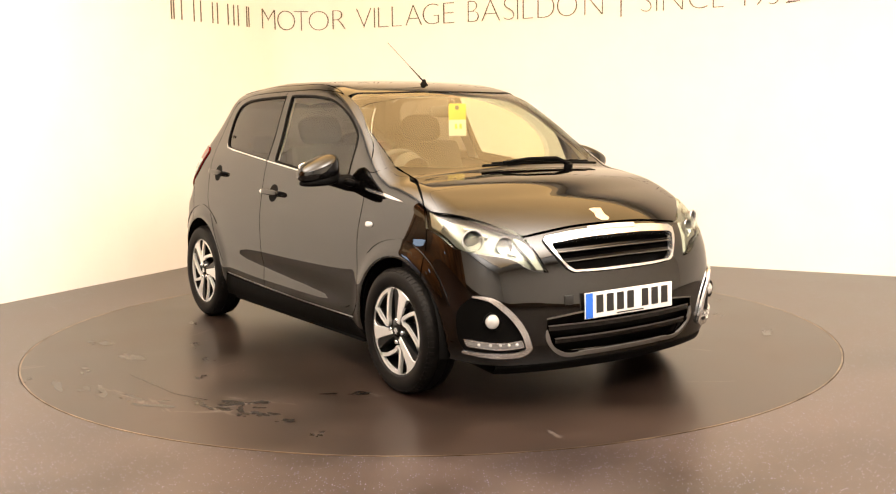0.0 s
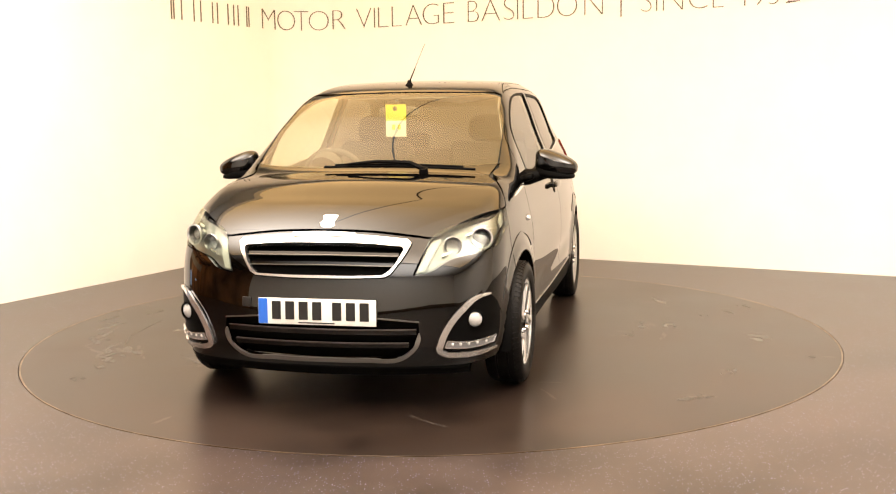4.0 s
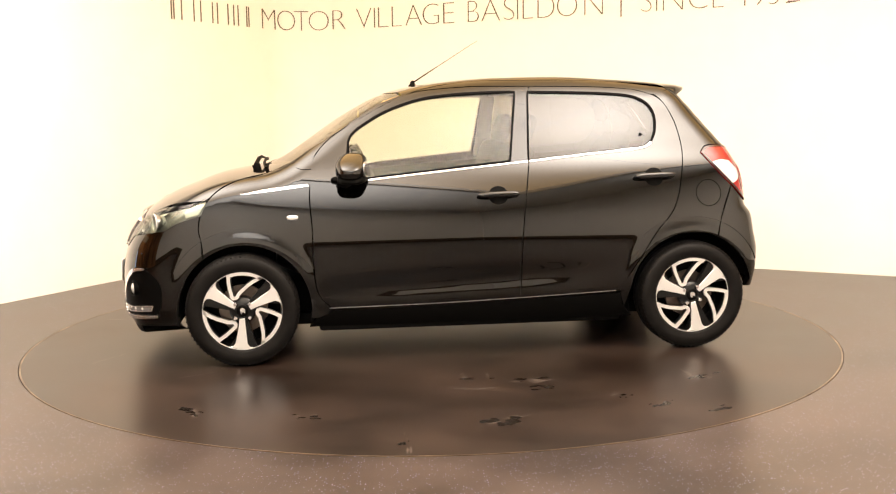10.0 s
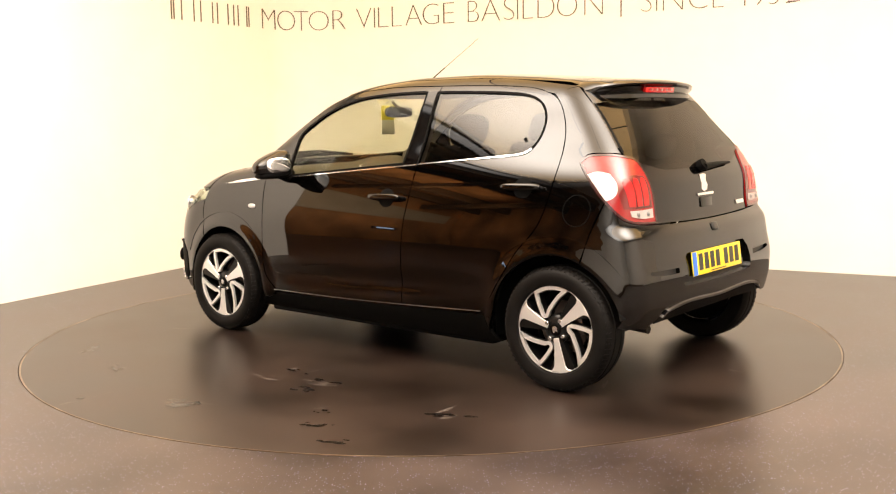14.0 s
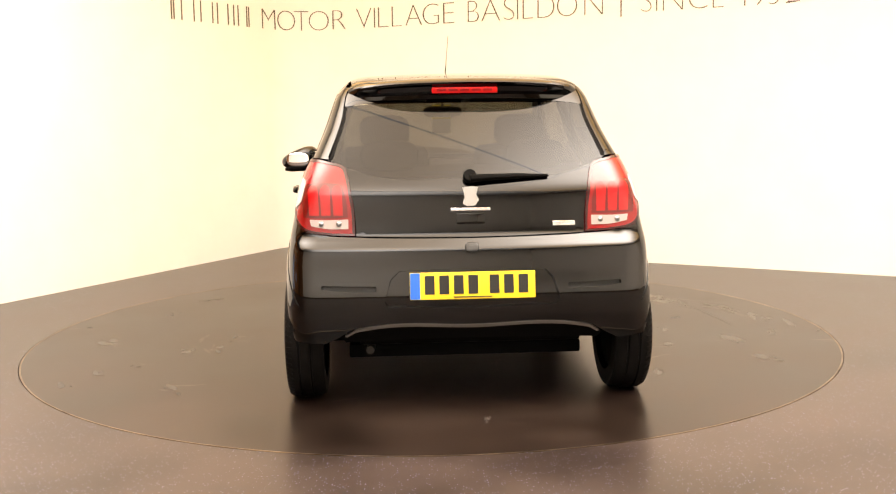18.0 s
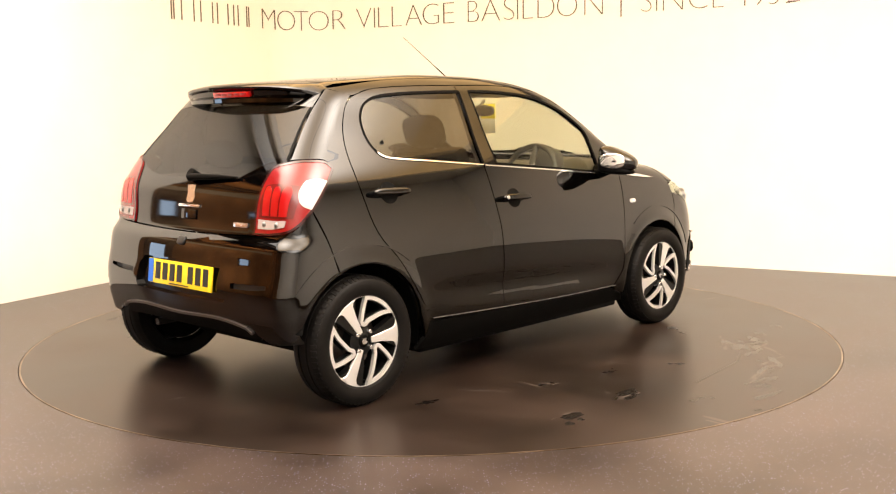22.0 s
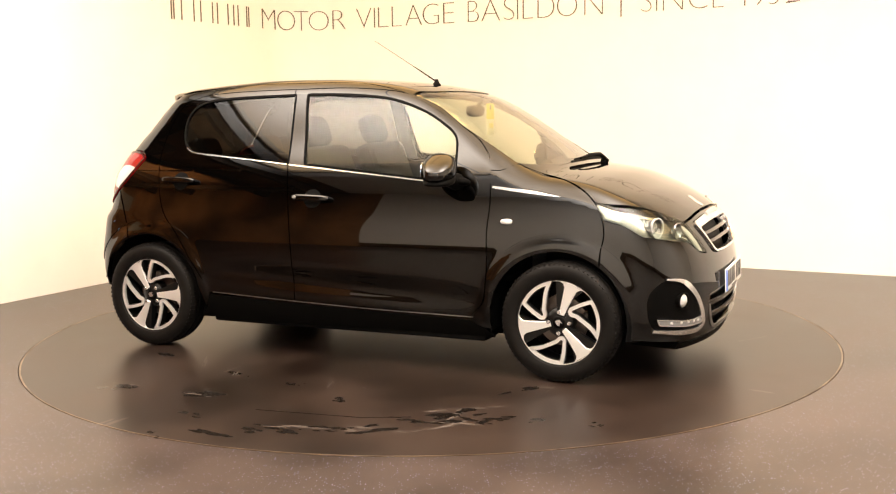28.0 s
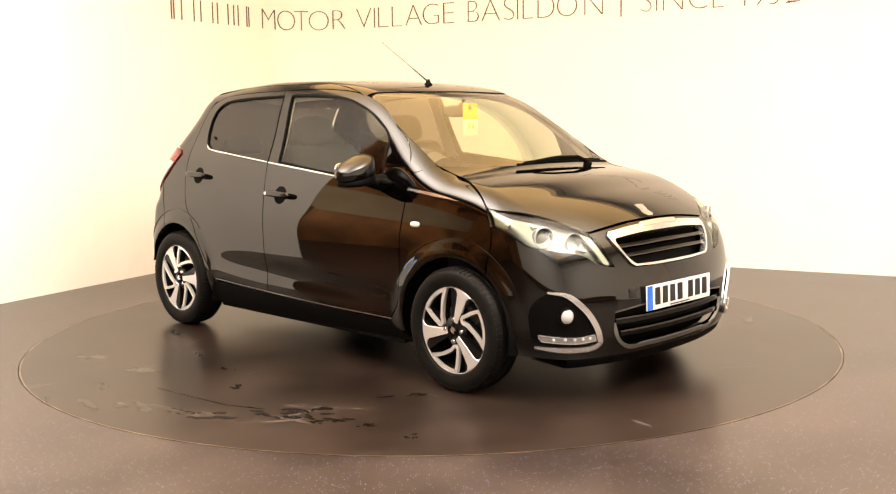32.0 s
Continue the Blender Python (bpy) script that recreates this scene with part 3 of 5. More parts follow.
def meet(start, way, far):
    """Where rays from start along way first meet the outer form."""
    start, way = np.broadcast_arrays(np.asarray(start, float), np.asarray(way, float))
    n = len(start)
    lo, hi, found = np.zeros(n), np.full(n, float(far)), np.zeros(n, bool)
    last = 0.0
    for s in np.linspace(0, far, 44)[1:]:
        inside = (body(start + s * way) < 0) & ~found
        lo[inside], hi[inside] = last, s
        found |= inside
        last = s
    for _ in range(17):
        mid = (lo + hi) / 2
        inside = body(start + mid[:, None] * way) < 0
        lo, hi = np.where(inside, lo, mid), np.where(inside, mid, hi)
    return start + hi[:, None] * way, found


def normals(p):
    e, g = 0.002, np.empty_like(p)
    for i in range(3):
        d = np.zeros(3)
        d[i] = e
        g[:, i] = body(p + d) - body(p - d)
    return g / np.maximum(np.linalg.norm(g, axis=1, keepdims=True), 1e-9)


# ---------------- panels on the car's outer form ----------------
CAR = empty("hatchback_car")
tagged(CAR, "small glossy black five-door hatchback car on a turntable", "car")


def S(x, z):
    return meet([(x, 1.3, z)], [(0, -1, 0)], 1.3)[0][0]


def N(y, z):
    return meet([(2.2, y, z)], [(-1, 0, 0)], 2.2)[0][0]


def T(y, z):
    return meet([(-2.0, y, z)], [(1, 0, 0)], 2.0)[0][0]


def U(x, y):
    return meet([(x, y, 1.8)], [(0, 0, -1)], 1.7)[0][0]


NOSE_AXIS, TAIL_AXIS, AXR = 0.55, -0.55, 1.0


def flat(kind, p):
    """A point of the form as two numbers on a side, top, nose or tail chart."""
    if kind == "side":
        return (p[0], p[2])
    if kind == "top":
        return (p[0], p[1])
    if kind == "nose":
        return (AXR * math.atan2(p[1], p[0] - NOSE_AXIS), p[2])
    return (AXR * math.atan2(p[1], TAIL_AXIS - p[0]), p[2])


def lifted(kind, q):
    """The points of the form that belong to the chart's numbers."""
    q = np.asarray(q, float)
    a, b = q[:, 0], q[:, 1]
    o, i = np.zeros(len(q)), np.ones(len(q))
    if kind == "side":
        start, way, far = np.stack([a, 1.3 * i, b], 1), np.stack([o, -i, o], 1), 1.3
    elif kind == "top":
        start, way, far = np.stack([a, b, 1.8 * i], 1), np.stack([o, o, -i], 1), 1.7
    else:
        s = 1 if kind == "nose" else -1
        c, d = np.cos(a / AXR), np.sin(a / AXR)
        start = np.stack([(NOSE_AXIS if s > 0 else TAIL_AXIS) + s * 1.9 * c, 1.9 * d, b], 1)
        way, far = np.stack([-s * c, -d, o], 1), 1.9
    return meet(start, way, far)[0]


def smooth_line(pts, step=0.018, closed=True, corner=50.0):
    """A finer line through points, round where it bends gently and sharp at corners."""
    p = [np.asarray(q, float) for q in pts]
    n = len(p)
    out = []
    tan = []
    for i in range(n):
        if not closed and i in (0, n - 1):
            tan.append(None)
            continue
        a, b = p[i] - p[i - 1], p[(i + 1) % n] - p[i]
        la, lb = np.linalg.norm(a), np.linalg.norm(b)
        cosine = a @ b / max(la * lb, 1e-12)
        if cosine < math.cos(radians(corner)):
            tan.append(None)
        else:
            t = a / la * lb + b / lb * la
            tan.append(t / np.linalg.norm(t))
    for i in range(n if closed else n - 1):
        a, b = p[i], p[(i + 1) % n]
        d = b - a
        L = np.linalg.norm(d)
        ta, tb = tan[i], tan[(i + 1) % n]
        ta = d / L if ta is None else ta
        tb = d / L if tb is None else tb
        k = max(1, int(math.ceil(L / step)))
        for j in range(k):
            u = j / k
            out.append((1 + 2 * u) * (1 - u) ** 2 * a + u * (1 - u) ** 2 * L * ta + u * u * (3 - 2 * u) * b + u * u * (u - 1) * L * tb)
    if not closed:
        out.append(p[-1])
    return out


def shrunk(line, d):
    """The closed line moved inwards by d."""
    p = np.array(line)
    area = np.sum(p[:, 0] * np.roll(p[:, 1], -1) - np.roll(p[:, 0], -1) * p[:, 1])
    t = np.roll(p, -1, 0) - np.roll(p, 1, 0)
    t /= np.maximum(np.linalg.norm(t, axis=1, keepdims=True), 1e-9)
    nrm = np.stack([-t[:, 1], t[:, 0]], 1) * (1 if area > 0 else -1)
    return p + d * nrm


def within(p, poly):
    x, y = p[:, 0], p[:, 1]
    r = np.zeros(len(p), bool)
    for (x1, y1), (x2, y2) in zip(poly, np.roll(poly, -1, 0)):
        c = ((y1 > y) != (y2 > y))
        with np.errstate(divide="ignore", invalid="ignore"):
            r ^= c & (x < (x2 - x1) * (y - y1) / (y2 - y1) + x1)
    return r


def near_line(p, poly, d):
    m = np.full(len(p), 1e9)
    for a, b in zip(poly, np.roll(poly, -1, 0)):
        ab = b - a
        u = np.clip(((p - a) @ ab) / max(ab @ ab, 1e-12), 0, 1)
        m = np.minimum(m, np.linalg.norm(p - a - u[:, None] * ab, axis=1))
    return m < d


from mathutils.geometry import delaunay_2d_cdt


def panel(name, kind, outline, mat, parent, holes=(), gap=0.0028, depth=0.018, lift=0.0, fine=0.024, both=True, mirrored=False, label="", sharp=50.0, fair=False):
    """A piece of the car's skin: an outline in points of the form (or chart numbers), laid on the form.
    both: once on each side; mirrored: a half outline, from the middle line to it, that is mirrored into one piece."""
    def chart(line):
        q = [flat(kind, p) if len(p) == 3 else tuple(p) for p in line]
        return q
    q = chart(outline)
    if mirrored:
        k = smooth_line(q, corner=sharp, closed=False)
        k = k + [np.array((a, -b)) if kind == "top" else np.array((-a, b)) for a, b in k[::-1] if abs(b if kind == "top" else a) > 1e-4]
        loop = shrunk(k, gap)
    else:
        loop = shrunk(smooth_line(q, corner=sharp), gap)
    cuts = []
    for h in holes:
        hq = chart(h)
        cuts.append(shrunk(smooth_line(hq, corner=sharp), -gap))
        if mirrored and np.mean([(b if kind == "top" else a) for a, b in hq]) > 0.05:
            m = cuts[-1] * np.array((1, -1) if kind == "top" else (-1, 1))
            cuts.append(m[::-1])
    lo, hi = loop.min(0), loop.max(0)
    gx, gy = np.meshgrid(np.arange(lo[0], hi[0], fine), np.arange(lo[1], hi[1], fine * 0.8))
    g = np.stack([gx.ravel() + 1e-5, gy.ravel() + 1e-5], 1)
    g[:, 0] += (np.round((g[:, 1] - lo[1]) / (fine * 0.8)) % 2) * fine * 0.5
    keep = within(g, loop) & ~near_line(g, loop, fine * 0.45)
    for c in cuts:
        keep &= ~within(g, c) & ~near_line(g, c, fine * 0.45)
    g = g[keep]
    pts, edges = [], []
    for c in (loop, *cuts):
        s = len(pts)
        pts += [Vector(v) for v in c]
        edges += [(s + i, s + (i + 1) % len(c)) for i in range(len(c))]
    pts += [Vector(v) for v in g]
    v2, _, tris, *_ = delaunay_2d_cdt(pts, edges, [], 0, 1e-6)
    v2 = np.array([tuple(v) for v in v2])
    tris = np.array([t for t in tris if len(t) == 3])
    mid = v2[tris].mean(1)
    ok = within(mid, loop)
    for c in cuts:
        ok &= ~within(mid, c)
    tris = tris[ok]
    used = np.unique(tris)
    back = np.full(len(v2), -1)
    back[used] = np.arange(len(used))
    tris, v2 = back[tris], v2[used]
    p = lifted(kind, v2)
    nrm = normals(p)
    if fair:
        # a pane is evenly bent: the one smooth surface that comes nearest to the form there
        ax = {"side": 1, "top": 2, "tail": 0, "nose": 0}[kind]
        u, w = [q for q in range(3) if q != ax]
        terms = lambda x, z: np.stack([np.ones_like(x), x, z, x * x, x * z, z * z, x * x * x], 1)
        du = lambda x, z: np.stack([0 * x, 1 + 0 * x, 0 * x, 2 * x, z, 0 * x, 3 * x * x], 1)
        dw = lambda x, z: np.stack([0 * x, 0 * x, 1 + 0 * x, 0 * x, x, 2 * z, 0 * x], 1)
        k = np.linalg.lstsq(terms(p[:, u], p[:, w]), p[:, ax], rcond=None)[0]
        if kind == "side":
            # bowed a little from sill to roof
            zm, bend = p[:, w].mean(), 0.30
            k[5] -= bend
            k[2] += 2 * bend * zm
            k[0] -= bend * (zm * zm - ((p[:, w] - zm) ** 2).mean())
        g_ = np.empty_like(p)
        g_[:, ax], g_[:, u], g_[:, w] = 1.0, -du(p[:, u], p[:, w]) @ k, -dw(p[:, u], p[:, w]) @ k
        g_ *= np.sign(np.einsum("ij,ij->i", g_, nrm))[:, None]
        nrm = g_ / np.linalg.norm(g_, axis=1, keepdims=True)
    p = p + nrm * lift
    a = np.cross(p[tris[:, 1]] - p[tris[:, 0]], p[tris[:, 2]] - p[tris[:, 0]])
    turn = np.einsum("ij,ij->i", a, nrm[tris[:, 0]]) < 0
    tris[turn] = tris[turn][:, ::-1]
    # the turned-in edge
    count = {}
    for t in tris:
        for i in range(3):
            e = (int(t[i]), int(t[(i + 1) % 3]))
            count[e] = count.get(e, 0) + 1
    rim = [e for e in count if (e[1], e[0]) not in count]
    verts, norms, faces = [*p], [*nrm], [tuple(map(int, t)) for t in tris]
    if depth > 0:
        ids = {}
        for a_, b_ in rim:
            d = np.cross(p[b_] - p[a_], nrm[a_])
            d = d / max(np.linalg.norm(d), 1e-9)
            quad = []
            for v in (b_, a_):
                for w in (0, 1):
                    key = (v, w)
                    if key not in ids:
                        ids[key] = len(verts)
                        verts.append(p[v] - nrm[v] * depth * w)
                        norms.append(d)
                    quad.append(ids[key])
            faces.append((quad[0], quad[2], quad[3], quad[1]))
    made = []
    for sgn in ((1, -1) if both and not mirrored else (1,)):
        V = [(v[0], v[1] * sgn, v[2]) for v in verts]
        Nn = [(v[0], v[1] * sgn, v[2]) for v in norms]
        Fc = faces if sgn > 0 else [f[::-1] for f in faces]
        me = bpy.data.meshes.new(name)
        me.from_pydata(V, [], Fc)
        me.shade_smooth()
        me.normals_split_custom_set_from_vertices(Nn)
        me.materials.append(mat)
        ob = new(name, me)
        ob.parent = parent if not isinstance(parent, (list, tuple)) else parent[0 if sgn > 0 else 1]
        if label:
            ob["label"] = label
        made.append(ob)
    return made


def arc(cx, cz, r, a0, a1, n=10):
    return [(cx + r * math.cos(radians(a0 + (a1 - a0) * i / n)), cz + r * math.sin(radians(a0 + (a1 - a0) * i / n))) for i in range(n + 1)]


# lines that neighbouring panels share, in x and z of the side
ARCH_F, ARCH_R = (1.155, 0.285, 0.328), (-1.165, 0.285, 0.335)
DOOR_TOP = [(0.819, 0.873), (0.793, 1.043), (0.750, 1.100), (0.619, 1.199), (0.472, 1.296), (0.293, 1.360), (0.054, 1.388), (-0.342, 1.391)]
RDOOR_TOP = [(-0.342, 1.391), (-0.65, 1.385), (-0.786, 1.379), (-0.934, 1.362), (-1.048, 1.315), (-1.113, 1.204), (-1.136, 1.087)]
RDOOR_BACK = [(-1.136, 1.087), (-1.119, 0.915), (-1.068, 0.745), (-0.965, 0.620), (-0.885, 0.500), (-0.835, 0.425), (-0.775, 0.322)]
B_LINE = [(-0.342, 1.391), (-0.309, 1.013), (-0.265, 0.669), (-0.248, 0.301)]
DOOR_FRONT = [(0.72, 0.277), (0.79, 0.36), (0.806, 0.454), (0.811, 0.686), (0.819, 0.873)]
SCREEN = [(0.925, 0.620), (0.80, 0.613), (0.62, 0.598), (0.46, 0.575), (0.335, 0.548)]
RAIL = [(0.05, 1.412), (-0.3, 1.422), (-0.8, 1.410), (-1.12, 1.372)]
BONNET = [(0.955, 0.612), (1.056, 0.600), (1.18, 0.658)]
HATCH = [(-1.12, 1.372), (-1.165, 1.333), (-1.208, 1.289), (-1.258, 1.231), (-1.308, 1.171), (-1.352, 1.118), (-1.392, 1.068)]
GLASS_F = [(0.630, 0.928), (0.623, 1.0), (0.616, 1.079), (0.612, 1.113), (0.600, 1.142), (0.573, 1.170), (0.524, 1.204), (0.459, 1.243), (0.347, 1.291), (0.234, 1.324), (0.073, 1.345), (-0.088, 1.354), (-0.255, 1.357), (-0.206, 1.011)]
GLASS_R = [(-0.334, 1.355), (-0.56, 1.350), (-0.781, 1.340), (-0.860, 1.332), (-0.925, 1.315), (-0.975, 1.282), (-1.000, 1.235), (-1.003, 1.185), (-0.987, 1.125), (-0.955, 1.085), (-0.915, 1.068), (-0.85, 1.0605), (-0.60, 1.037), (-0.312, 1.0105)]


def side_pts(line):
    return [S(*p) for p in line]


def body_panels():
    screen = [U(*p) for p in smooth_line(SCREEN, 0.04, closed=False)]
    edge = [U(*p) for p in BONNET] + [S(1.304, 0.860), S(1.318, 0.845)]
    bonnet = smooth_line(edge, 0.03, closed=False)
    corner = min(range(len(bonnet)), key=lambda i: np.linalg.norm(bonnet[i] - edge[1]))
    rail = screen + side_pts(RAIL)
    panel("front_door", "side", DOOR_FRONT + DOOR_TOP[1:] + B_LINE[1:], PAINT, CAR, holes=[GLASS_F])
    panel("rear_door", "side", B_LINE[::-1] + RDOOR_TOP[1:] + RDOOR_BACK[1:], PAINT, CAR, holes=[GLASS_R])
    panel("front_side_window", "side", GLASS_F, CLEAR, CAR, fair=True, gap=-0.004, depth=0, lift=-0.006, label="clear side window")
    panel("rear_side_window", "side", GLASS_R, TINTED, CAR, fair=True, gap=-0.004, depth=0, lift=-0.006, label="dark tinted side window")
    wing = [(0.819, 0.873), (0.80, 0.985), (0.86, 0.985), screen[0], bonnet[0]] + bonnet[1:] + [(1.361, 0.765), (1.372, 0.70), (1.358, 0.61)] + arc(*ARCH_F, 53, 190, 12) + [(0.80, 0.23), (0.745, 0.25)] + DOOR_FRONT[:-1]
    panel("front_wing", "side", wing, PAINT, CAR)
    panel("roof_rail", "side", [(0.80, 0.985)] + DOOR_TOP[1:] + RDOOR_TOP[1:4] + [(-1.02, 1.34)] + rail[::-1] + [(0.86, 0.985)], PAINT, CAR, gap=0.001)
    quarter = [(-1.02, 1.34)] + RDOOR_TOP[4:] + RDOOR_BACK[1:] + [(-0.80, 0.24)] + arc(*ARCH_R, 10, 114, 12) + [(-1.34, 0.73), (-1.391, 0.861), (-1.29, 0.968), (-1.238, 1.03), (-1.256, 1.056), (-1.345, 1.070), (-1.392, 1.068)] + HATCH[::-1][1:]
    panel("rear_quarter_panel", "side", quarter, PAINT, CAR)
    panel("sill", "side", [(0.745, 0.25), (0.80, 0.23), (0.84, 0.18), (-0.85, 0.18), (-0.80, 0.24), (-0.778, 0.312), (-0.247, 0.294), (0.2, 0.279), (0.715, 0.267)], PLASTIC, CAR, sharp=8)
    # roof, bonnet, windscreen
    top_edge = [U(0.398, 0.0), U(0.392, 0.2), U(0.372, 0.4), screen[-1]]
    panel("roof", "top", top_edge + side_pts(RAIL) + [T(0.35, 1.375), T(0.0, 1.385)], PAINT, CAR, mirrored=True)
    panel("windscreen", "top", [(1.045, 0.0), (1.035, 0.2), (0.99, 0.43)] + screen + top_edge[::-1][1:], SCREEN_GLASS, CAR, mirrored=True, fair=True, depth=0, gap=0.003, lift=-0.004, sharp=30)
    lip = [N(0.46, 0.735), N(0.40, 0.742), N(0.2, 0.762), N(0.0, 0.766)]
    panel("bonnet", "top", [U(1.10, 0.0), U(1.085, 0.3), U(1.03, 0.53)] + bonnet[corner:] + [S(1.37, 0.832), N(0.571, 0.788)] + lip, PAINT, CAR, mirrored=True)
    panel("cowl", "top", [U(1.046, 0.0), U(1.036, 0.2), U(0.991, 0.43), screen[0], *bonnet[:corner + 1], U(1.03, 0.53), U(1.085, 0.3), U(1.10, 0.0)], PAINT, CAR, mirrored=True, depth=0.01, gap=0.001, sharp=30)
    # tail
    full_tail = lambda g: [flat("tail", p) for p in g] + [(-a, b) for a, b in (flat("tail", p) for p in g[-2:0:-1])]
    lamp_line = [T(0.479, 0.755), T(0.60, 0.760), T(0.692, 0.780), S(-1.391, 0.861)]
    hatch = [S(*p) for p in HATCH[:1:-1]]
    panel("tailgate", "tail", [T(0.0, 0.985), T(0.40, 1.0), T(0.560, 1.052), T(0.520, 1.035), T(0.504, 0.991), T(0.488, 0.90), T(0.475, 0.755), T(0.2, 0.748), T(0, 0.746)], GLOSS_BLACK, CAR, mirrored=True, gap=0.0, depth=0.0)
    panel("rear_window", "tail", [T(0.0, 0.985), T(0.40, 1.0), T(0.560, 1.052)] + hatch + [T(0.40, 1.300), T(0.2, 1.303), T(0.0, 1.304)], REAR_TINT, CAR, mirrored=True, depth=0, gap=0.0, fair=True)
    panel("tailgate_header", "tail", [T(0.0, 1.307), T(0.2, 1.306), T(0.40, 1.303)] + [S(*p) for p in HATCH[2::-1]] + [T(0.35, 1.372), T(0.0, 1.382)], PAINT, CAR, mirrored=True, gap=0.0, depth=0.0, sharp=20)
    panel("tail_light", "tail", lamp_line[::-1] + [T(0.488, 0.90), T(0.504, 0.991), T(0.520, 1.035), T(0.585, 1.056), S(-1.345, 1.066), S(-1.256, 1.053), S(-1.238, 1.03), S(-1.29, 0.968)], LAMP_RED, CAR, lift=0.006, gap=0.001)
    panel("rear_bumper", "tail", [T(0, 0.743), T(0.2, 0.745), T(0.47, 0.752)] + lamp_line[1:] + side_pts([(-1.34, 0.73), (-1.301, 0.592)]) + side_pts(arc(*ARCH_R, 120, 168, 6)) + [S(-1.465, 0.318), T(0.615, 0.306), T(0.565, 0.330), T(0.49, 0.372), T(0.44, 0.382), T(0.0, 0.388)], PAINT, CAR, mirrored=True, depth=0.028, sharp=28,
          holes=[full_tail([T(0, 0.618), T(0.300, 0.612), T(0.335, 0.58), T(0.36, 0.485), T(0.35, 0.468), T(0, 0.462)]), [T(0.40, 0.533), T(0.52, 0.535), T(0.62, 0.545), T(0.62, 0.556), T(0.52, 0.553), T(0.40, 0.551)]])
    # nose
    grille = [N(0.0, 0.744), N(0.2, 0.741), N(0.366, 0.727), N(0.385, 0.712), N(0.377, 0.690), N(0.312, 0.592), N(0.285, 0.578), N(0.15, 0.573), N(0.0, 0.572)]
    lower = [N(0.0, 0.415), N(0.425, 0.392), N(0.428, 0.355), N(0.388, 0.265), N(0.355, 0.243), N(0.2, 0.234), N(0.0, 0.232)]
    head = [S(1.318, 0.845), S(1.37, 0.832), N(0.571, 0.788), N(0.46, 0.735), N(0.43, 0.65), N(0.405, 0.588), N(0.47, 0.60), N(0.548, 0.649), N(0.65, 0.672), S(1.547, 0.692), S(1.468, 0.735), S(1.361, 0.765)]
    full = lambda g: [flat("nose", p) for p in g] + [(-a, b) for a, b in (flat("nose", p) for p in g[-2:0:-1])]
    panel("headlight", "nose", head, CLEAR, CAR, depth=0.01, lift=0.002)
    panel("front_bumper", "nose", [N(0, 0.762), N(0.2, 0.758), N(0.40, 0.738), N(0.46, 0.731)] + head[4:] + side_pts([(1.372, 0.70), (1.358, 0.61)] + arc(*ARCH_F, 53, -8, 8) + [(1.49, 0.21)])
          + [N(0.6, 0.20), N(0.0, 0.195)], PAINT, CAR, holes=[full(grille), full(lower)], mirrored=True, sharp=24)


LAMP_RED = material("red_lens", (0.19, 0.004, 0.005), 0.18, 0.0, 0.4, 0.03)
body_panels()


# ---------------- wheels ----------------
def polar(r, a):
    return (-r * math.cos(radians(a)), r * math.sin(radians(a)))


def band(outer, inner, depth):
    """A closed flat band between two outlines in x, z, with a thickness."""
    bm = bmesh.new()
    n = len(outer)
    v = [[bm.verts.new((x, y, z)) for x, z in line] for line, y in ((outer, 0), (inner, 0), (outer, -depth), (inner, -depth))]
    for i in range(n):
        j = (i + 1) % n
        for p, q in ((0, 1), (1, 3), (3, 2), (2, 0)):
            bm.faces.new([v[p][i], v[p][j], v[q][j], v[q][i]])
    bmesh.ops.recalc_face_normals(bm, faces=bm.faces[:])
    return bm


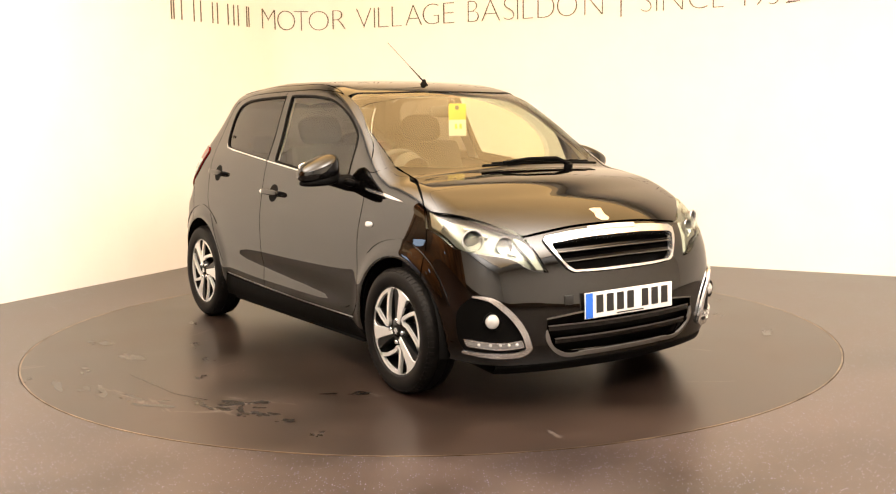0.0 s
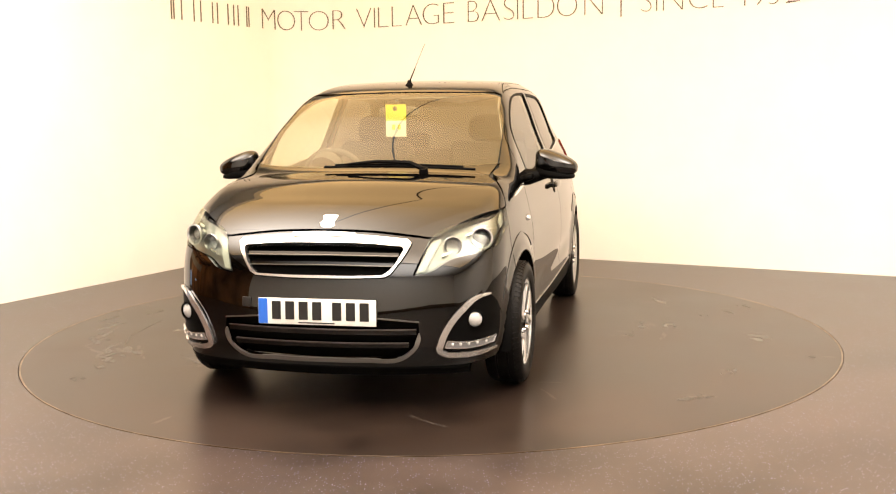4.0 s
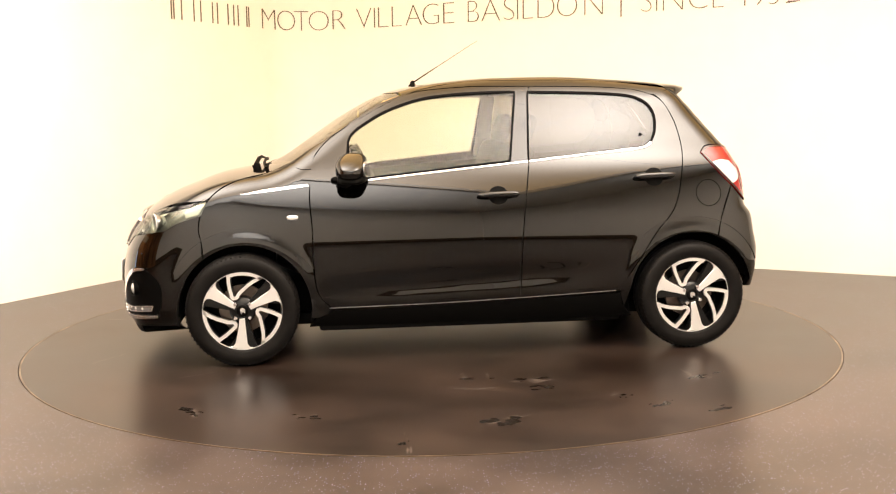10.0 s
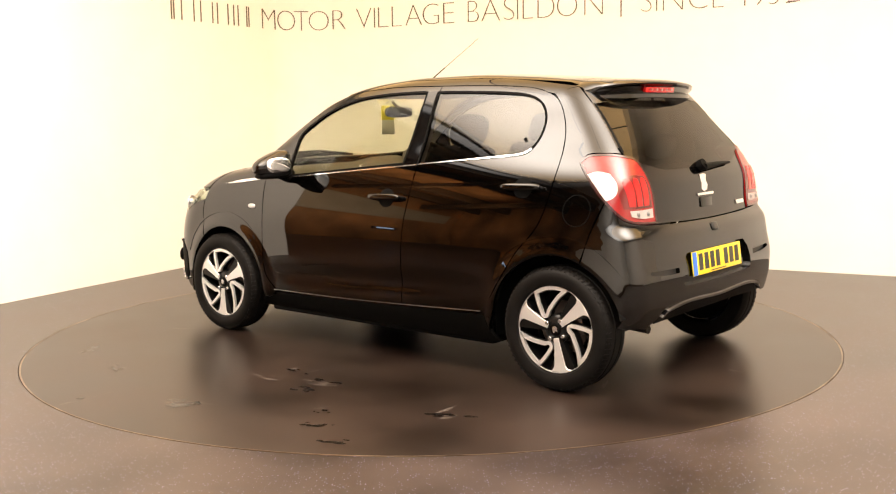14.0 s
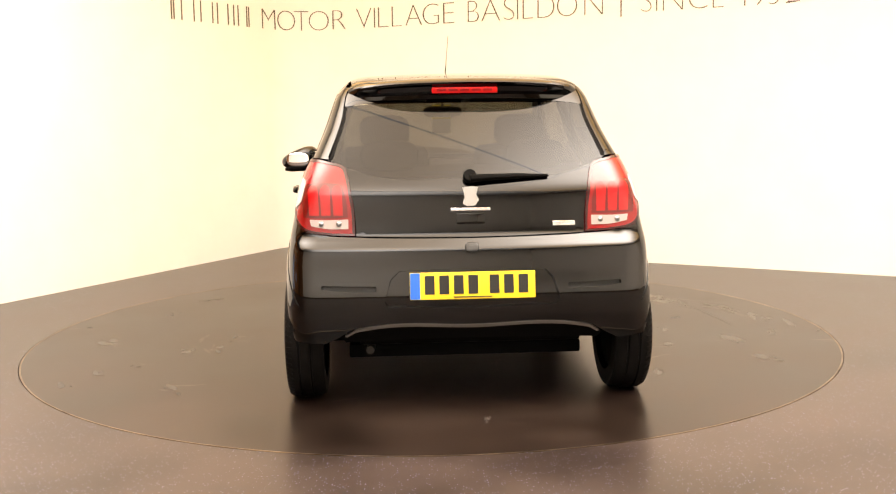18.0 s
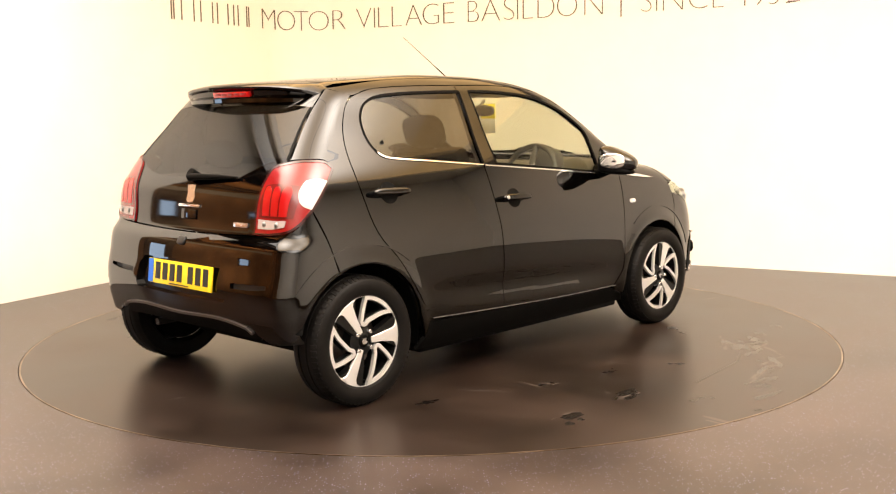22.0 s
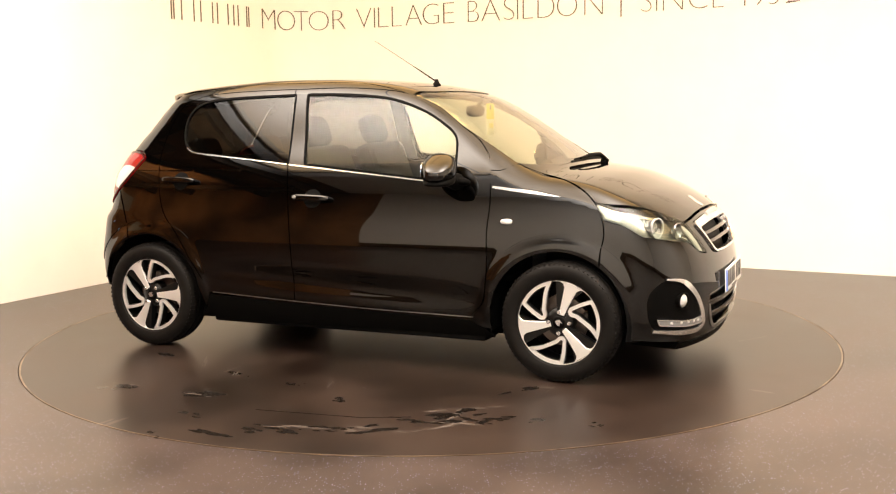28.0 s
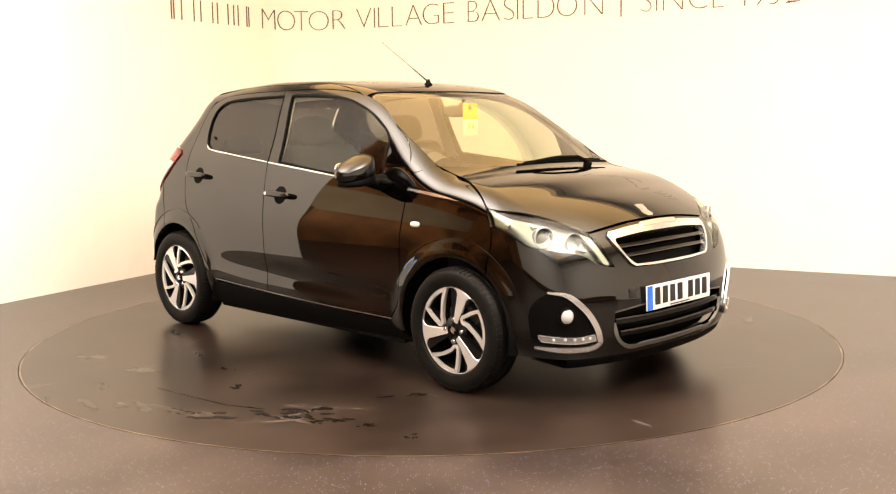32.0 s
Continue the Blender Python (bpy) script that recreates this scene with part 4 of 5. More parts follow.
def wheel():
    w = empty("wheel")
    tyre = [(0.198, 0.066), (0.207, 0.079), (0.222, 0.084), (0.240, 0.086), (0.262, 0.083), (0.274, 0.074), (0.281, 0.062), (0.284, 0.045), (0.285, 0.030), (0.279, 0.028), (0.279, 0.022), (0.285, 0.020),
            (0.285, -0.020), (0.279, -0.022), (0.279, -0.028), (0.285, -0.030), (0.284, -0.045), (0.280, -0.064), (0.268, -0.080), (0.2, -0.08)]
    t = part("tyre", lathe(tyre, 80), RUBBER, w, "black rubber tyre")
    bm = bmesh.new()
    for k in range(72):
        m = Matrix.Rotation(math.tau * k / 72, 4, "Y") @ Matrix.Translation((0.2775, 0.066, 0)) @ Matrix.Rotation(radians(28), 4, "Z")
        add(bm, box(0.006, 0.026, 0.009, 0, m))
    part("tread", bm, RUBBER, t, smooth=False)
    part("rim", lathe([(0.2085, 0.066), (0.2085, 0.0735), (0.2060, 0.0755), (0.1985, 0.0740), (0.1965, 0.068), (0.192, 0.050), (0.186, 0.0), (0.182, -0.06)], 72), DARK_RIM, w, "black-painted rim barrel")
    part("inner_barrel", lathe([(0.182, -0.055), (0.0, -0.06)], 40), PLASTIC, w)
    part("brake_disc", lathe([(0.0, 0.010), (0.06, 0.010), (0.062, -0.004), (0.122, -0.004), (0.122, -0.022), (0, -0.022)], 48), DISC_METAL, w)
    part("brake_caliper", box(0.055, 0.05, 0.13, 0.012, Matrix.Translation((-0.095, 0.0, 0.02))), DISC_METAL, w)
    for k in range(3):
        a0 = 120 * k
        m = Matrix.Translation((0, 0.072, 0)) @ Matrix.Rotation(radians(a0), 4, "Y")
        # dark web behind the bright faces
        body_web = slab([polar(0.035, 60), polar(0.205, 50), polar(0.205, 8), polar(0.12, 18), polar(0.04, -5)], -0.035)
        part("spoke_web", body_web, DARK_RIM, w, m=m @ Matrix.Translation((0, -0.004, 0)), smooth=False)
        face = [polar(0.040, 44), polar(0.10, 38), polar(0.170, 36.5), polar(0.186, 39), polar(0.1965, 45), polar(0.1965, 30), polar(0.1965, 8),
                polar(0.186, 13), polar(0.170, 16), polar(0.10, 15.5), polar(0.042, 8)]
        part("spoke", slab(face, -0.012, 0.0015, 1), ALLOY, w, m=m, label="machined bright spoke", smooth=False)
        tri = smooth_line([polar(0.1975, 112), polar(0.1975, 103), polar(0.1975, 94), polar(0.1975, 85), polar(0.1975, 76), polar(0.1975, 67), polar(0.1975, 56),
                           polar(0.150, 67), polar(0.085, 95), polar(0.068, 104), polar(0.064, 116), polar(0.072, 128), polar(0.090, 130), polar(0.150, 118)], 0.012, corner=20)
        part("split_spoke", band([tuple(p) for p in tri], [tuple(p) for p in shrunk(tri, 0.0165)], 0.016), ALLOY, w, m=m, label="thin machined looped spoke", smooth=False)
        part("loop_web", band([tuple(p) for p in shrunk(tri, 0.001)], [tuple(p) for p in shrunk(tri, 0.0195)], 0.034), DARK_RIM, w, m=m @ Matrix.Translation((0, -0.012, 0)), smooth=False)
    part("rim_face", lathe([(0.1955, 0.060), (0.1955, 0.0722), (0.2075, 0.0722), (0.2082, 0.066)], 90), ALLOY, w, "bright machined rim edge")
    part("hub", lathe([(0.0, 0.066), (0.05, 0.064), (0.066, 0.052), (0.068, 0.0)], 32), DARK_RIM, w)
    for k in range(4):
        p = polar(0.050, 45 + 90 * k)
        part("wheel_bolt", lathe([(0.0, 0.076), (0.008, 0.076), (0.010, 0.073), (0.010, 0.05)], 10), CHROME, w, m=Matrix.Translation((p[0], 0, p[1])))
    cap = part("hub_cap", lathe([(0.0, 0.071), (0.024, 0.070), (0.029, 0.066), (0.030, 0.05)], 32), PLASTIC, w)
    part("cap_emblem", slab([(-0.014, 0.008), (-0.004, 0.016), (0.010, 0.014), (0.012, -0.004), (0.006, -0.016), (-0.004, -0.004), (-0.013, -0.013)], -0.003), CHROME, cap, m=Matrix.Translation((0, 0.074, 0)), smooth=False)
    return w


DARK_RIM = material("black_wheel_paint", (0.0035, 0.0035, 0.0035), 0.3, spec=0.3)
DISC_METAL = material("worn_brake_metal", (0.13, 0.105, 0.09), 0.40, 0.8)
first = None
for wx, wy, turn in ((1.17, 0.715, 0), (-1.17, 0.71, 13), (1.17, -0.715, 44), (-1.17, -0.71, 95)):
    m = pose(wx, wy, 0.285, 0, 0, 0 if wy > 0 else 180) @ Matrix.Rotation(radians(turn), 4, "Y")
    if first is None:
        first = wheel()
        first.parent = CAR
        first.matrix_local = m
    else:
        o = copy_thing(first, m)


# ---------------- car details ----------------
FABRIC = material("grey_seat_fabric", (0.04, 0.038, 0.036), 0.9)
mottle(FABRIC, 60, (0.028, 0.027, 0.026), (0.055, 0.052, 0.048))
TRIM = material("light_cabin_trim", (0.55, 0.52, 0.46), 0.8)
DASH = material("dashboard_plastic", (0.075, 0.07, 0.066), 0.6)
relief(DASH, 500, 0.2, 0.0008)
LENS_GREY = material("grey_projector_glass", (0.10, 0.10, 0.105), 0.08, 0.0, 1.0, 0.02)
LAMP_WHITE = material("white_lens", (0.45, 0.45, 0.45), 0.12, 0.0, 1.0, 0.02)
BRAKE_RED = material("brake_light_lens", (0.42, 0.005, 0.005), 0.2, 0.0, 0.2)
DARK_RED = material("dark_red_lens", (0.028, 0.0015, 0.002), 0.2, 0.0, 0.4, 0.03)
BAR_RED = material("bright_red_lens", (0.33, 0.004, 0.005), 0.2, 0.0, 0.25, 0.03)
CLAW_RED = material("claw_red_lens", (0.10, 0.003, 0.003), 0.2, 0.0, 0.6, 0.03)
REFLECTOR = material("lamp_reflector", (0.24, 0.24, 0.25), 0.28, 0.9)
PLATE_W = material("white_plate", (0.78, 0.78, 0.76), 0.35)
PLATE_Y = material("yellow_plate", (0.85, 0.60, 0.02), 0.35)
PLATE_B = material("blue_plate_band", (0.02, 0.13, 0.62), 0.35)
PLATE_K = material("plate_black", (0.012, 0.012, 0.012), 0.4)
TAG_Y = material("yellow_tag", (0.80, 0.68, 0.03), 0.5)
TAG_W = material("white_tag", (0.80, 0.78, 0.66), 0.5)
TRIM_GREY = material("dull_silver_trim", (0.30, 0.29, 0.28), 0.35, 0.9)
# grey of the slat and intake edges, and of the highlight painted along the valance
VALANCE_EDGE = material("dark_satin_edge", (0.20, 0.185, 0.17), 0.3, 0.9)
LED_HOUSE = material("grey_lamp_housing", (0.16, 0.16, 0.165), 0.2, 0.0, 1.0, 0.03)
FOOT_LENS = material("smoky_lens", (0.36, 0.31, 0.30), 0.25, spec=0.2)
MATT_BLACK = material("matt_black", (0.0012, 0.0012, 0.0012), 0.7, spec=0.1)
DARK_METAL = material("dark_pipe_metal", (0.03, 0.027, 0.025), 0.5, 0.5)
MIRROR = material("mirror_glass", (0.92, 0.93, 0.94), 0.01, 1.0)


def normal_at(p):
    return Vector(normals(np.array([p], float))[0])


def facing(p, n=None, lift=0.0):
    """A pose on the form: x along it, y up it, z straight out of it."""
    n = normal_at(p) if n is None else Vector(n)
    x = Vector((0, 0, 1)).cross(n).normalized()
    y = n.cross(x)
    m = Matrix((x, y, n)).transposed().to_4x4()
    m.translation = Vector(p) + n * lift
    return m


FLIP = Matrix.Diagonal((1, -1, 1, 1))


def pair(name, make, mat, parent=None, label=""):
    """A part on the left side, and its mirror image on the right."""
    out = []
    for k in (0, 1):
        bm = make()
        if k:
            bm.transform(FLIP)
            bmesh.ops.reverse_faces(bm, faces=bm.faces[:])
        out.append(part(name, bm, mat, parent[k] if isinstance(parent, (list, tuple)) else (parent or CAR), label))
    return out


def ball(sx, sy, sz, power=0.75, m=None, u=24, v=14):
    """A rounded block between an egg and a box."""
    bm = bmesh.new()
    bmesh.ops.create_uvsphere(bm, u_segments=u, v_segments=v, radius=1.0)
    s = Vector((sx, sy, sz))
    for q in bm.verts:
        q.co = Vector(math.copysign(abs(c) ** power, c) * k for c, k in zip(q.co, s))
    if m is not None:
        bm.transform(m)
    return bm


def disc(r, thick, m, steps=28, dome=0.0):
    bm = lathe([(r, -thick), (r, -0.12 * thick), (r * 0.93, 0.0), (r * 0.5, dome * 0.75), (0.0, dome)], steps, axis="Z")
    bm.transform(m)
    return bm


def door_details():
    # black seals, pillar trim and chrome strips
    for name, line in (("front_window_seal", GLASS_F), ("rear_window_seal", GLASS_R)):
        fine = smooth_line(line)
        panel(name, "side", [tuple(p) for p in shrunk(fine, -0.011)], PLASTIC, CAR, holes=[[tuple(p) for p in fine]], gap=0.0, depth=0.008, lift=0.0015)
    panel("pillar_trim", "side", [(-0.262, 1.362), (-0.214, 1.008), (-0.300, 1.014), (-0.332, 1.366)], GLOSS_BLACK, CAR, depth=0.005, lift=0.001, gap=0.0)
    panel("window_strip", "side", [(0.640, 0.911), (0.2, 0.953), (-0.301, 0.999), (-0.301, 1.0045), (0.2, 0.9585), (0.640, 0.9165)], CHROME, CAR, depth=0.004, lift=0.004, gap=0.0, label="bright chrome window strip", sharp=4)
    panel("rear_window_strip", "side", [(-0.314, 1.001), (-0.65, 1.0325), (-0.90, 1.056), (-0.930, 1.0605), (-0.956, 1.072), (-0.970, 1.086), (-0.966, 1.089), (-0.952, 1.078), (-0.928, 1.0665), (-0.90, 1.0615), (-0.65, 1.0380), (-0.314, 1.0065)], CHROME, CAR, depth=0.006, lift=0.005, gap=0.0, label="bright chrome window strip", sharp=4)
    panel("wing_strip", "side", [(1.165, 0.863), (1.05, 0.885), (0.828, 0.910), (0.826, 0.899), (1.05, 0.873)], CHROME, CAR, depth=0.006, lift=0.005, gap=0.0, label="leaf-shaped chrome strip", sharp=30)
    panel("door_sill_strip", "side", [(0.735, 0.279), (0.2, 0.287), (-0.247, 0.302), (-0.752, 0.323), (-0.752, 0.3262), (-0.247, 0.3052), (0.2, 0.2902), (0.735, 0.2822)], SATIN, CAR, depth=0.003, lift=0.004, gap=0.0, sharp=6)
    ring = [(-1.262 + 0.070 * math.cos(a), 0.822 + 0.070 * math.sin(a)) for a in np.linspace(0, math.tau, 33)[:-1]]
    hole = [(-1.262 + 0.0665 * math.cos(a), 0.822 + 0.0665 * math.sin(a)) for a in np.linspace(0, math.tau, 33)[:-1]]
    panel("fuel_flap_seam", "side", ring, PLASTIC, CAR, holes=[hole], gap=0.0, depth=0.0, lift=0.0012, both=False, fine=0.03)
    # handles over flat matt black discs that paint in the shade of round recesses
    for hx, hz in ((-0.139, 0.834), (-0.968, 0.911)):
        cup = [(hx + 0.052 * math.cos(a), hz + 0.047 * math.sin(a)) for a in np.linspace(0, math.tau, 25)[:-1]]
        panel("recess_shade", "side", cup, MATT_BLACK, CAR, gap=0.0, depth=0.004, lift=0.0012, fine=0.02)
        p0 = S(hx, hz)
        n = normal_at(p0)

        def bar():
            tilt = Matrix.Rotation(radians(1.5), 4, "Z")
            bm = ball(0.109, 0.0165, 0.014, 0.62, tilt)
            bm.transform(facing(p0, n, 0.026))
            for s in (-0.085, 0.085):
                add(bm, box(0.03, 0.022, 0.03, 0.004, facing(p0, n, 0.010) @ Matrix.Translation((s, 0, 0))))
            return bm
        pair("door_handle", bar, GLOSS_BLACK, label="glossy black door handle")
        if hx > -0.5:
            part("key_lock", disc(0.009, 0.01, facing(S(hx - 0.085, hz) * np.array((1, -1, 1)), (n.x, -n.y, n.z), 0.041)), SATIN, CAR)
    q = S(0.908, 0.746)
    pair("side_repeater", lambda: ball(0.030, 0.014, 0.010, 0.8, facing(q, None, 0.001)), LAMP_WHITE, label="small clear side repeater lamp")
    d = S(-0.92, 1.13)
    pair("window_button", lambda: disc(0.009, 0.004, facing(d, None, 0.002), 16), PLASTIC)


def crease(cx, cz, r, a0, a1, name):
    """The narrow raised line that follows a wheel arch."""
    o = arc(cx, cz, r + 0.004, a0, a1, 14) + arc(cx, cz, r - 0.004, a1, a0, 14)
    panel(name, "side", o, PAINT, CAR, gap=0.0, depth=0.004, lift=0.003, sharp=40)


def shell(sx, sy, sz, power, m):
    """A mirror housing: deep and tall by the car, low and pointed at its outer end, flat behind."""
    bm = ball(sx, sy, sz, power, u=32, v=18)
    for q in bm.verts:
        u = q.co.y / sy
        k = 1 - 0.30 * ramp(u, -0.9, 1.0)
        q.co.z = q.co.z * k - 0.010 * u + (0.012 * (1 - u) if q.co.z > 0 else 0.0)
        q.co.x = q.co.x * (1 - 0.25 * ramp(u, 0.0, 1.0)) if q.co.x > 0 else q.co.x * 0.82
    bm.transform(m)
    return bm


def mirrors():
    c = Vector((0.605, 0.868, 0.985))
    turn = Matrix.Rotation(radians(-14), 4, "Z")
    house = pair("door_mirror", lambda: shell(0.084, 0.109, 0.062, 0.74, Matrix.Translation(c) @ turn @ Matrix.Rotation(radians(-3), 4, "X")), PAINT, label="glossy black door mirror")
    pair("mirror_base", lambda: shell(0.080, 0.100, 0.026, 0.70, Matrix.Translation(c + Vector((-0.002, -0.008, -0.047))) @ turn), PLASTIC, house)
    pair("mirror_glass", lambda: ball(0.005, 0.070, 0.040, 0.70, Matrix.Translation(c + Vector((-0.068, 0.008, 0.004))) @ turn), MIRROR, house)
    pair("mirror_arm", lambda: tube([(0.640, 0.715, 0.925), (0.632, 0.755, 0.932), (0.622, 0.80, 0.942), (0.612, 0.85, 0.952)], [0.044, 0.036, 0.030, 0.026], 12), PLASTIC, house)
    pair("mirror_foot", lambda: ball(0.060, 0.02, 0.040, 0.7, facing(S(0.652, 0.925), None, 0.0)), PLASTIC, house)


def nose_details():
    full = lambda g: [flat("nose", p) for p in g] + [(-a, b) for a, b in (flat("nose", p) for p in g[-2:0:-1])]
    outer = [N(0.0, 0.744), N(0.2, 0.741), N(0.366, 0.727), N(0.385, 0.712), N(0.377, 0.690), N(0.312, 0.592), N(0.285, 0.578), N(0.15, 0.573), N(0.0, 0.572)]
    inner = [N(0.0, 0.712), N(0.2, 0.709), N(0.348, 0.698), N(0.356, 0.686), N(0.296, 0.600), N(0.275, 0.588), N(0.15, 0.585), N(0.0, 0.585)]
    frame_ob = panel("grille", "nose", full(outer), CHROME, CAR, holes=[full(inner)], both=False, gap=0.001, depth=0.03, lift=0.010, sharp=24, label="wide chrome-framed radiator grille")[0]
    panel("grille_backing", "nose", full(outer), PLASTIC, frame_ob, both=False, gap=-0.01, depth=0.0, lift=-0.055, sharp=24)
    for z in (0.672, 0.632):
        y = 0.345 - (0.694 - z) * 0.40
        o = [N(-y, z - 0.006), N(0, z - 0.002), N(y, z - 0.006), N(y, z + 0.006), N(0, z + 0.010), N(-y, z + 0.006)]
        panel("slat", "nose", o, GLOSS_BLACK, frame_ob, both=False, gap=0.0, depth=0.05, lift=-0.004)
        o = [N(-y, z - 0.008), N(0, z - 0.004), N(y, z - 0.008), N(y, z - 0.0055), N(0, z - 0.0015), N(-y, z - 0.0055)]
        panel("slat_edge", "nose", o, VALANCE_EDGE, frame_ob, both=False, gap=0.0, depth=0.01, lift=-0.001)
    b = [N(-0.135, 0.732), N(0, 0.736), N(0.135, 0.732), N(0.14, 0.747), N(0, 0.751), N(-0.14, 0.747)]
    panel("grille_badge_bar", "nose", b, SATIN, frame_ob, both=False, gap=0.0, depth=0.01, lift=0.016)
    lo_o = [N(0.0, 0.415), N(0.425, 0.392), N(0.425, 0.31), N(0.345, 0.225), N(0.0, 0.215)]
    low = panel("lower_grille", "nose", full(lo_o), PLASTIC, CAR, both=False, gap=-0.01, depth=0.0, lift=-0.05, label="black lower air intake")[0]
    for z, w in ((0.352, 0.420), (0.294, 0.388)):
        o = [N(-w, z - 0.012), N(0, z - 0.014), N(w, z - 0.012), N(w, z + 0.010), N(0, z + 0.008), N(-w, z + 0.010)]
        panel("slat", "nose", o, GLOSS_BLACK, low, both=False, gap=0.0, depth=0.04, lift=-0.006)
        o = [N(-w, z + 0.008), N(0, z + 0.006), N(w, z + 0.008), N(w, z + 0.012), N(0, z + 0.010), N(-w, z + 0.012)]
        panel("slat_edge", "nose", o, VALANCE_EDGE, low, both=False, gap=0.0, depth=0.008, lift=-0.004)
    o = [N(-0.430, 0.35), N(-0.389, 0.268), N(-0.355, 0.246), N(-0.2, 0.237), N(0, 0.235), N(0.2, 0.237), N(0.355, 0.246), N(0.389, 0.268), N(0.430, 0.35), N(0.434, 0.342), N(0.397, 0.256), N(0.358, 0.230), N(0.2, 0.219), N(0, 0.217), N(-0.2, 0.219), N(-0.358, 0.230), N(-0.397, 0.256), N(-0.434, 0.342)]
    panel("intake_trim", "nose", o, TRIM_GREY, low, both=False, gap=0.0, depth=0.01, lift=0.004, sharp=60, label="dull silver trim bar")
    o = [N(-0.432, 0.392), N(-0.2, 0.412), N(0, 0.417), N(0.2, 0.412), N(0.432, 0.392), N(0.430, 0.398), N(0.2, 0.418), N(0, 0.423), N(-0.2, 0.418), N(-0.430, 0.398)]
    panel("intake_edge", "nose", o, VALANCE_EDGE, low, both=False, gap=0.0, depth=0.006, lift=0.003, sharp=40)
    # lip under the bumper
    bm = bmesh.new()
    rows = []
    for i in range(25):
        y = -0.62 + 1.24 * i / 24
        p = N(y, 0.22)
        k = 1 - 0.25 * abs(y) / 0.62
        rows.append([bm.verts.new(v) for v in ((p[0] - 0.02, y, 0.21), (p[0] - 0.015, y, 0.19), (p[0] - 0.03, y, 0.155 + 0.03 * (1 - k)), (p[0] - 0.25, y * 0.95, 0.165))])
    for a, b_ in zip(rows, rows[1:]):
        for j in range(3):
            bm.faces.new([a[j], a[j + 1], b_[j + 1], b_[j]])
    part("front_lip", bm, PLASTIC, CAR, "matt black lip under the bumper")
    # fog lamps
    bez = [N(0.690, 0.500), N(0.636, 0.482), N(0.545, 0.398), N(0.508, 0.275), N(0.60, 0.262), S(1.60, 0.268), S(1.57, 0.35), S(1.60, 0.46)]
    fog = panel("fog_lamp", "nose", bez, PLASTIC, CAR, gap=0.0, depth=0.01, lift=0.004, sharp=75, label="fog lamp in a black recess with a chrome surround")
    mid = [np.array(flat("nose", N(y, z))) for y, z in ((0.700, 0.500), (0.655, 0.490), (0.600, 0.440), (0.548, 0.372), (0.518, 0.305), (0.512, 0.272), (0.535, 0.258), (0.60, 0.253), (0.712, 0.262))]
    mid = smooth_line(mid, 0.012, closed=False, corner=120.0)
    cc = []
    for sgn in (1, -1):
        row = []
        for k, q in enumerate(mid):
            d = mid[min(k + 1, len(mid) - 1)] - mid[max(k - 1, 0)]
            d = d / max(np.linalg.norm(d), 1e-9)
            w = 0.0105 * min(1.0, 0.35 + 4.0 * k / len(mid), 0.5 + 3.0 * (len(mid) - 1 - k) / len(mid))
            row.append(tuple(q + sgn * w * np.array((-d[1], d[0]))))
        cc += row if sgn > 0 else row[::-1]
    panel("chrome_surround", "nose", cc, CHROME, fog, gap=0.0, depth=0.012, lift=0.014, sharp=75)
    led = [N(0.535, 0.288), N(0.60, 0.283), N(0.705, 0.292), N(0.712, 0.315), N(0.60, 0.305), N(0.545, 0.312)]
    led_line = smooth_line([flat("nose", q) for q in led], corner=60.0)
    panel("led_frame", "nose", [tuple(q) for q in shrunk(led_line, -0.004)], CHROME, fog, holes=[[tuple(q) for q in led_line]], gap=0.0, depth=0.006, lift=0.0145, sharp=60)
    panel("led_strip", "nose", led, LED_HOUSE, fog, gap=0.0, depth=0.012, lift=0.012, sharp=40)
    for k in range(5):
        p = N(0.562 + 0.030 * k, 0.299)
        pair("led", lambda: disc(0.007, 0.006, facing(p, None, 0.014), 14, 0.003), LAMP_WHITE, fog)
    p = N(0.650, 0.398)
    n = (normal_at(p) + Vector((0.8, 0, 0))).normalized()
    pair("fog_ring", lambda: lathe_at([(0.036, -0.02), (0.040, 0.002), (0.034, 0.004), (0.031, -0.02)], facing(p, n, 0.010)), PLASTIC, fog)
    pair("fog_glass", lambda: disc(0.031, 0.02, facing(p, n, 0.010), 28, 0.010), LAMP_WHITE, fog)
    # tow socket
    p = N(0.325, 0.466)
    part("tow_eye_socket", box(0.042, 0.042, 0.012, 0.005, facing(p * np.array((1, -1, 1)), Vector((1, -0.2, 0)).normalized(), 0.0)), PLATE_K, CAR)


def lathe_at(profile, m, steps=28):
    bm = lathe(profile, steps, axis="Z")
    bm.transform(m)
    return bm


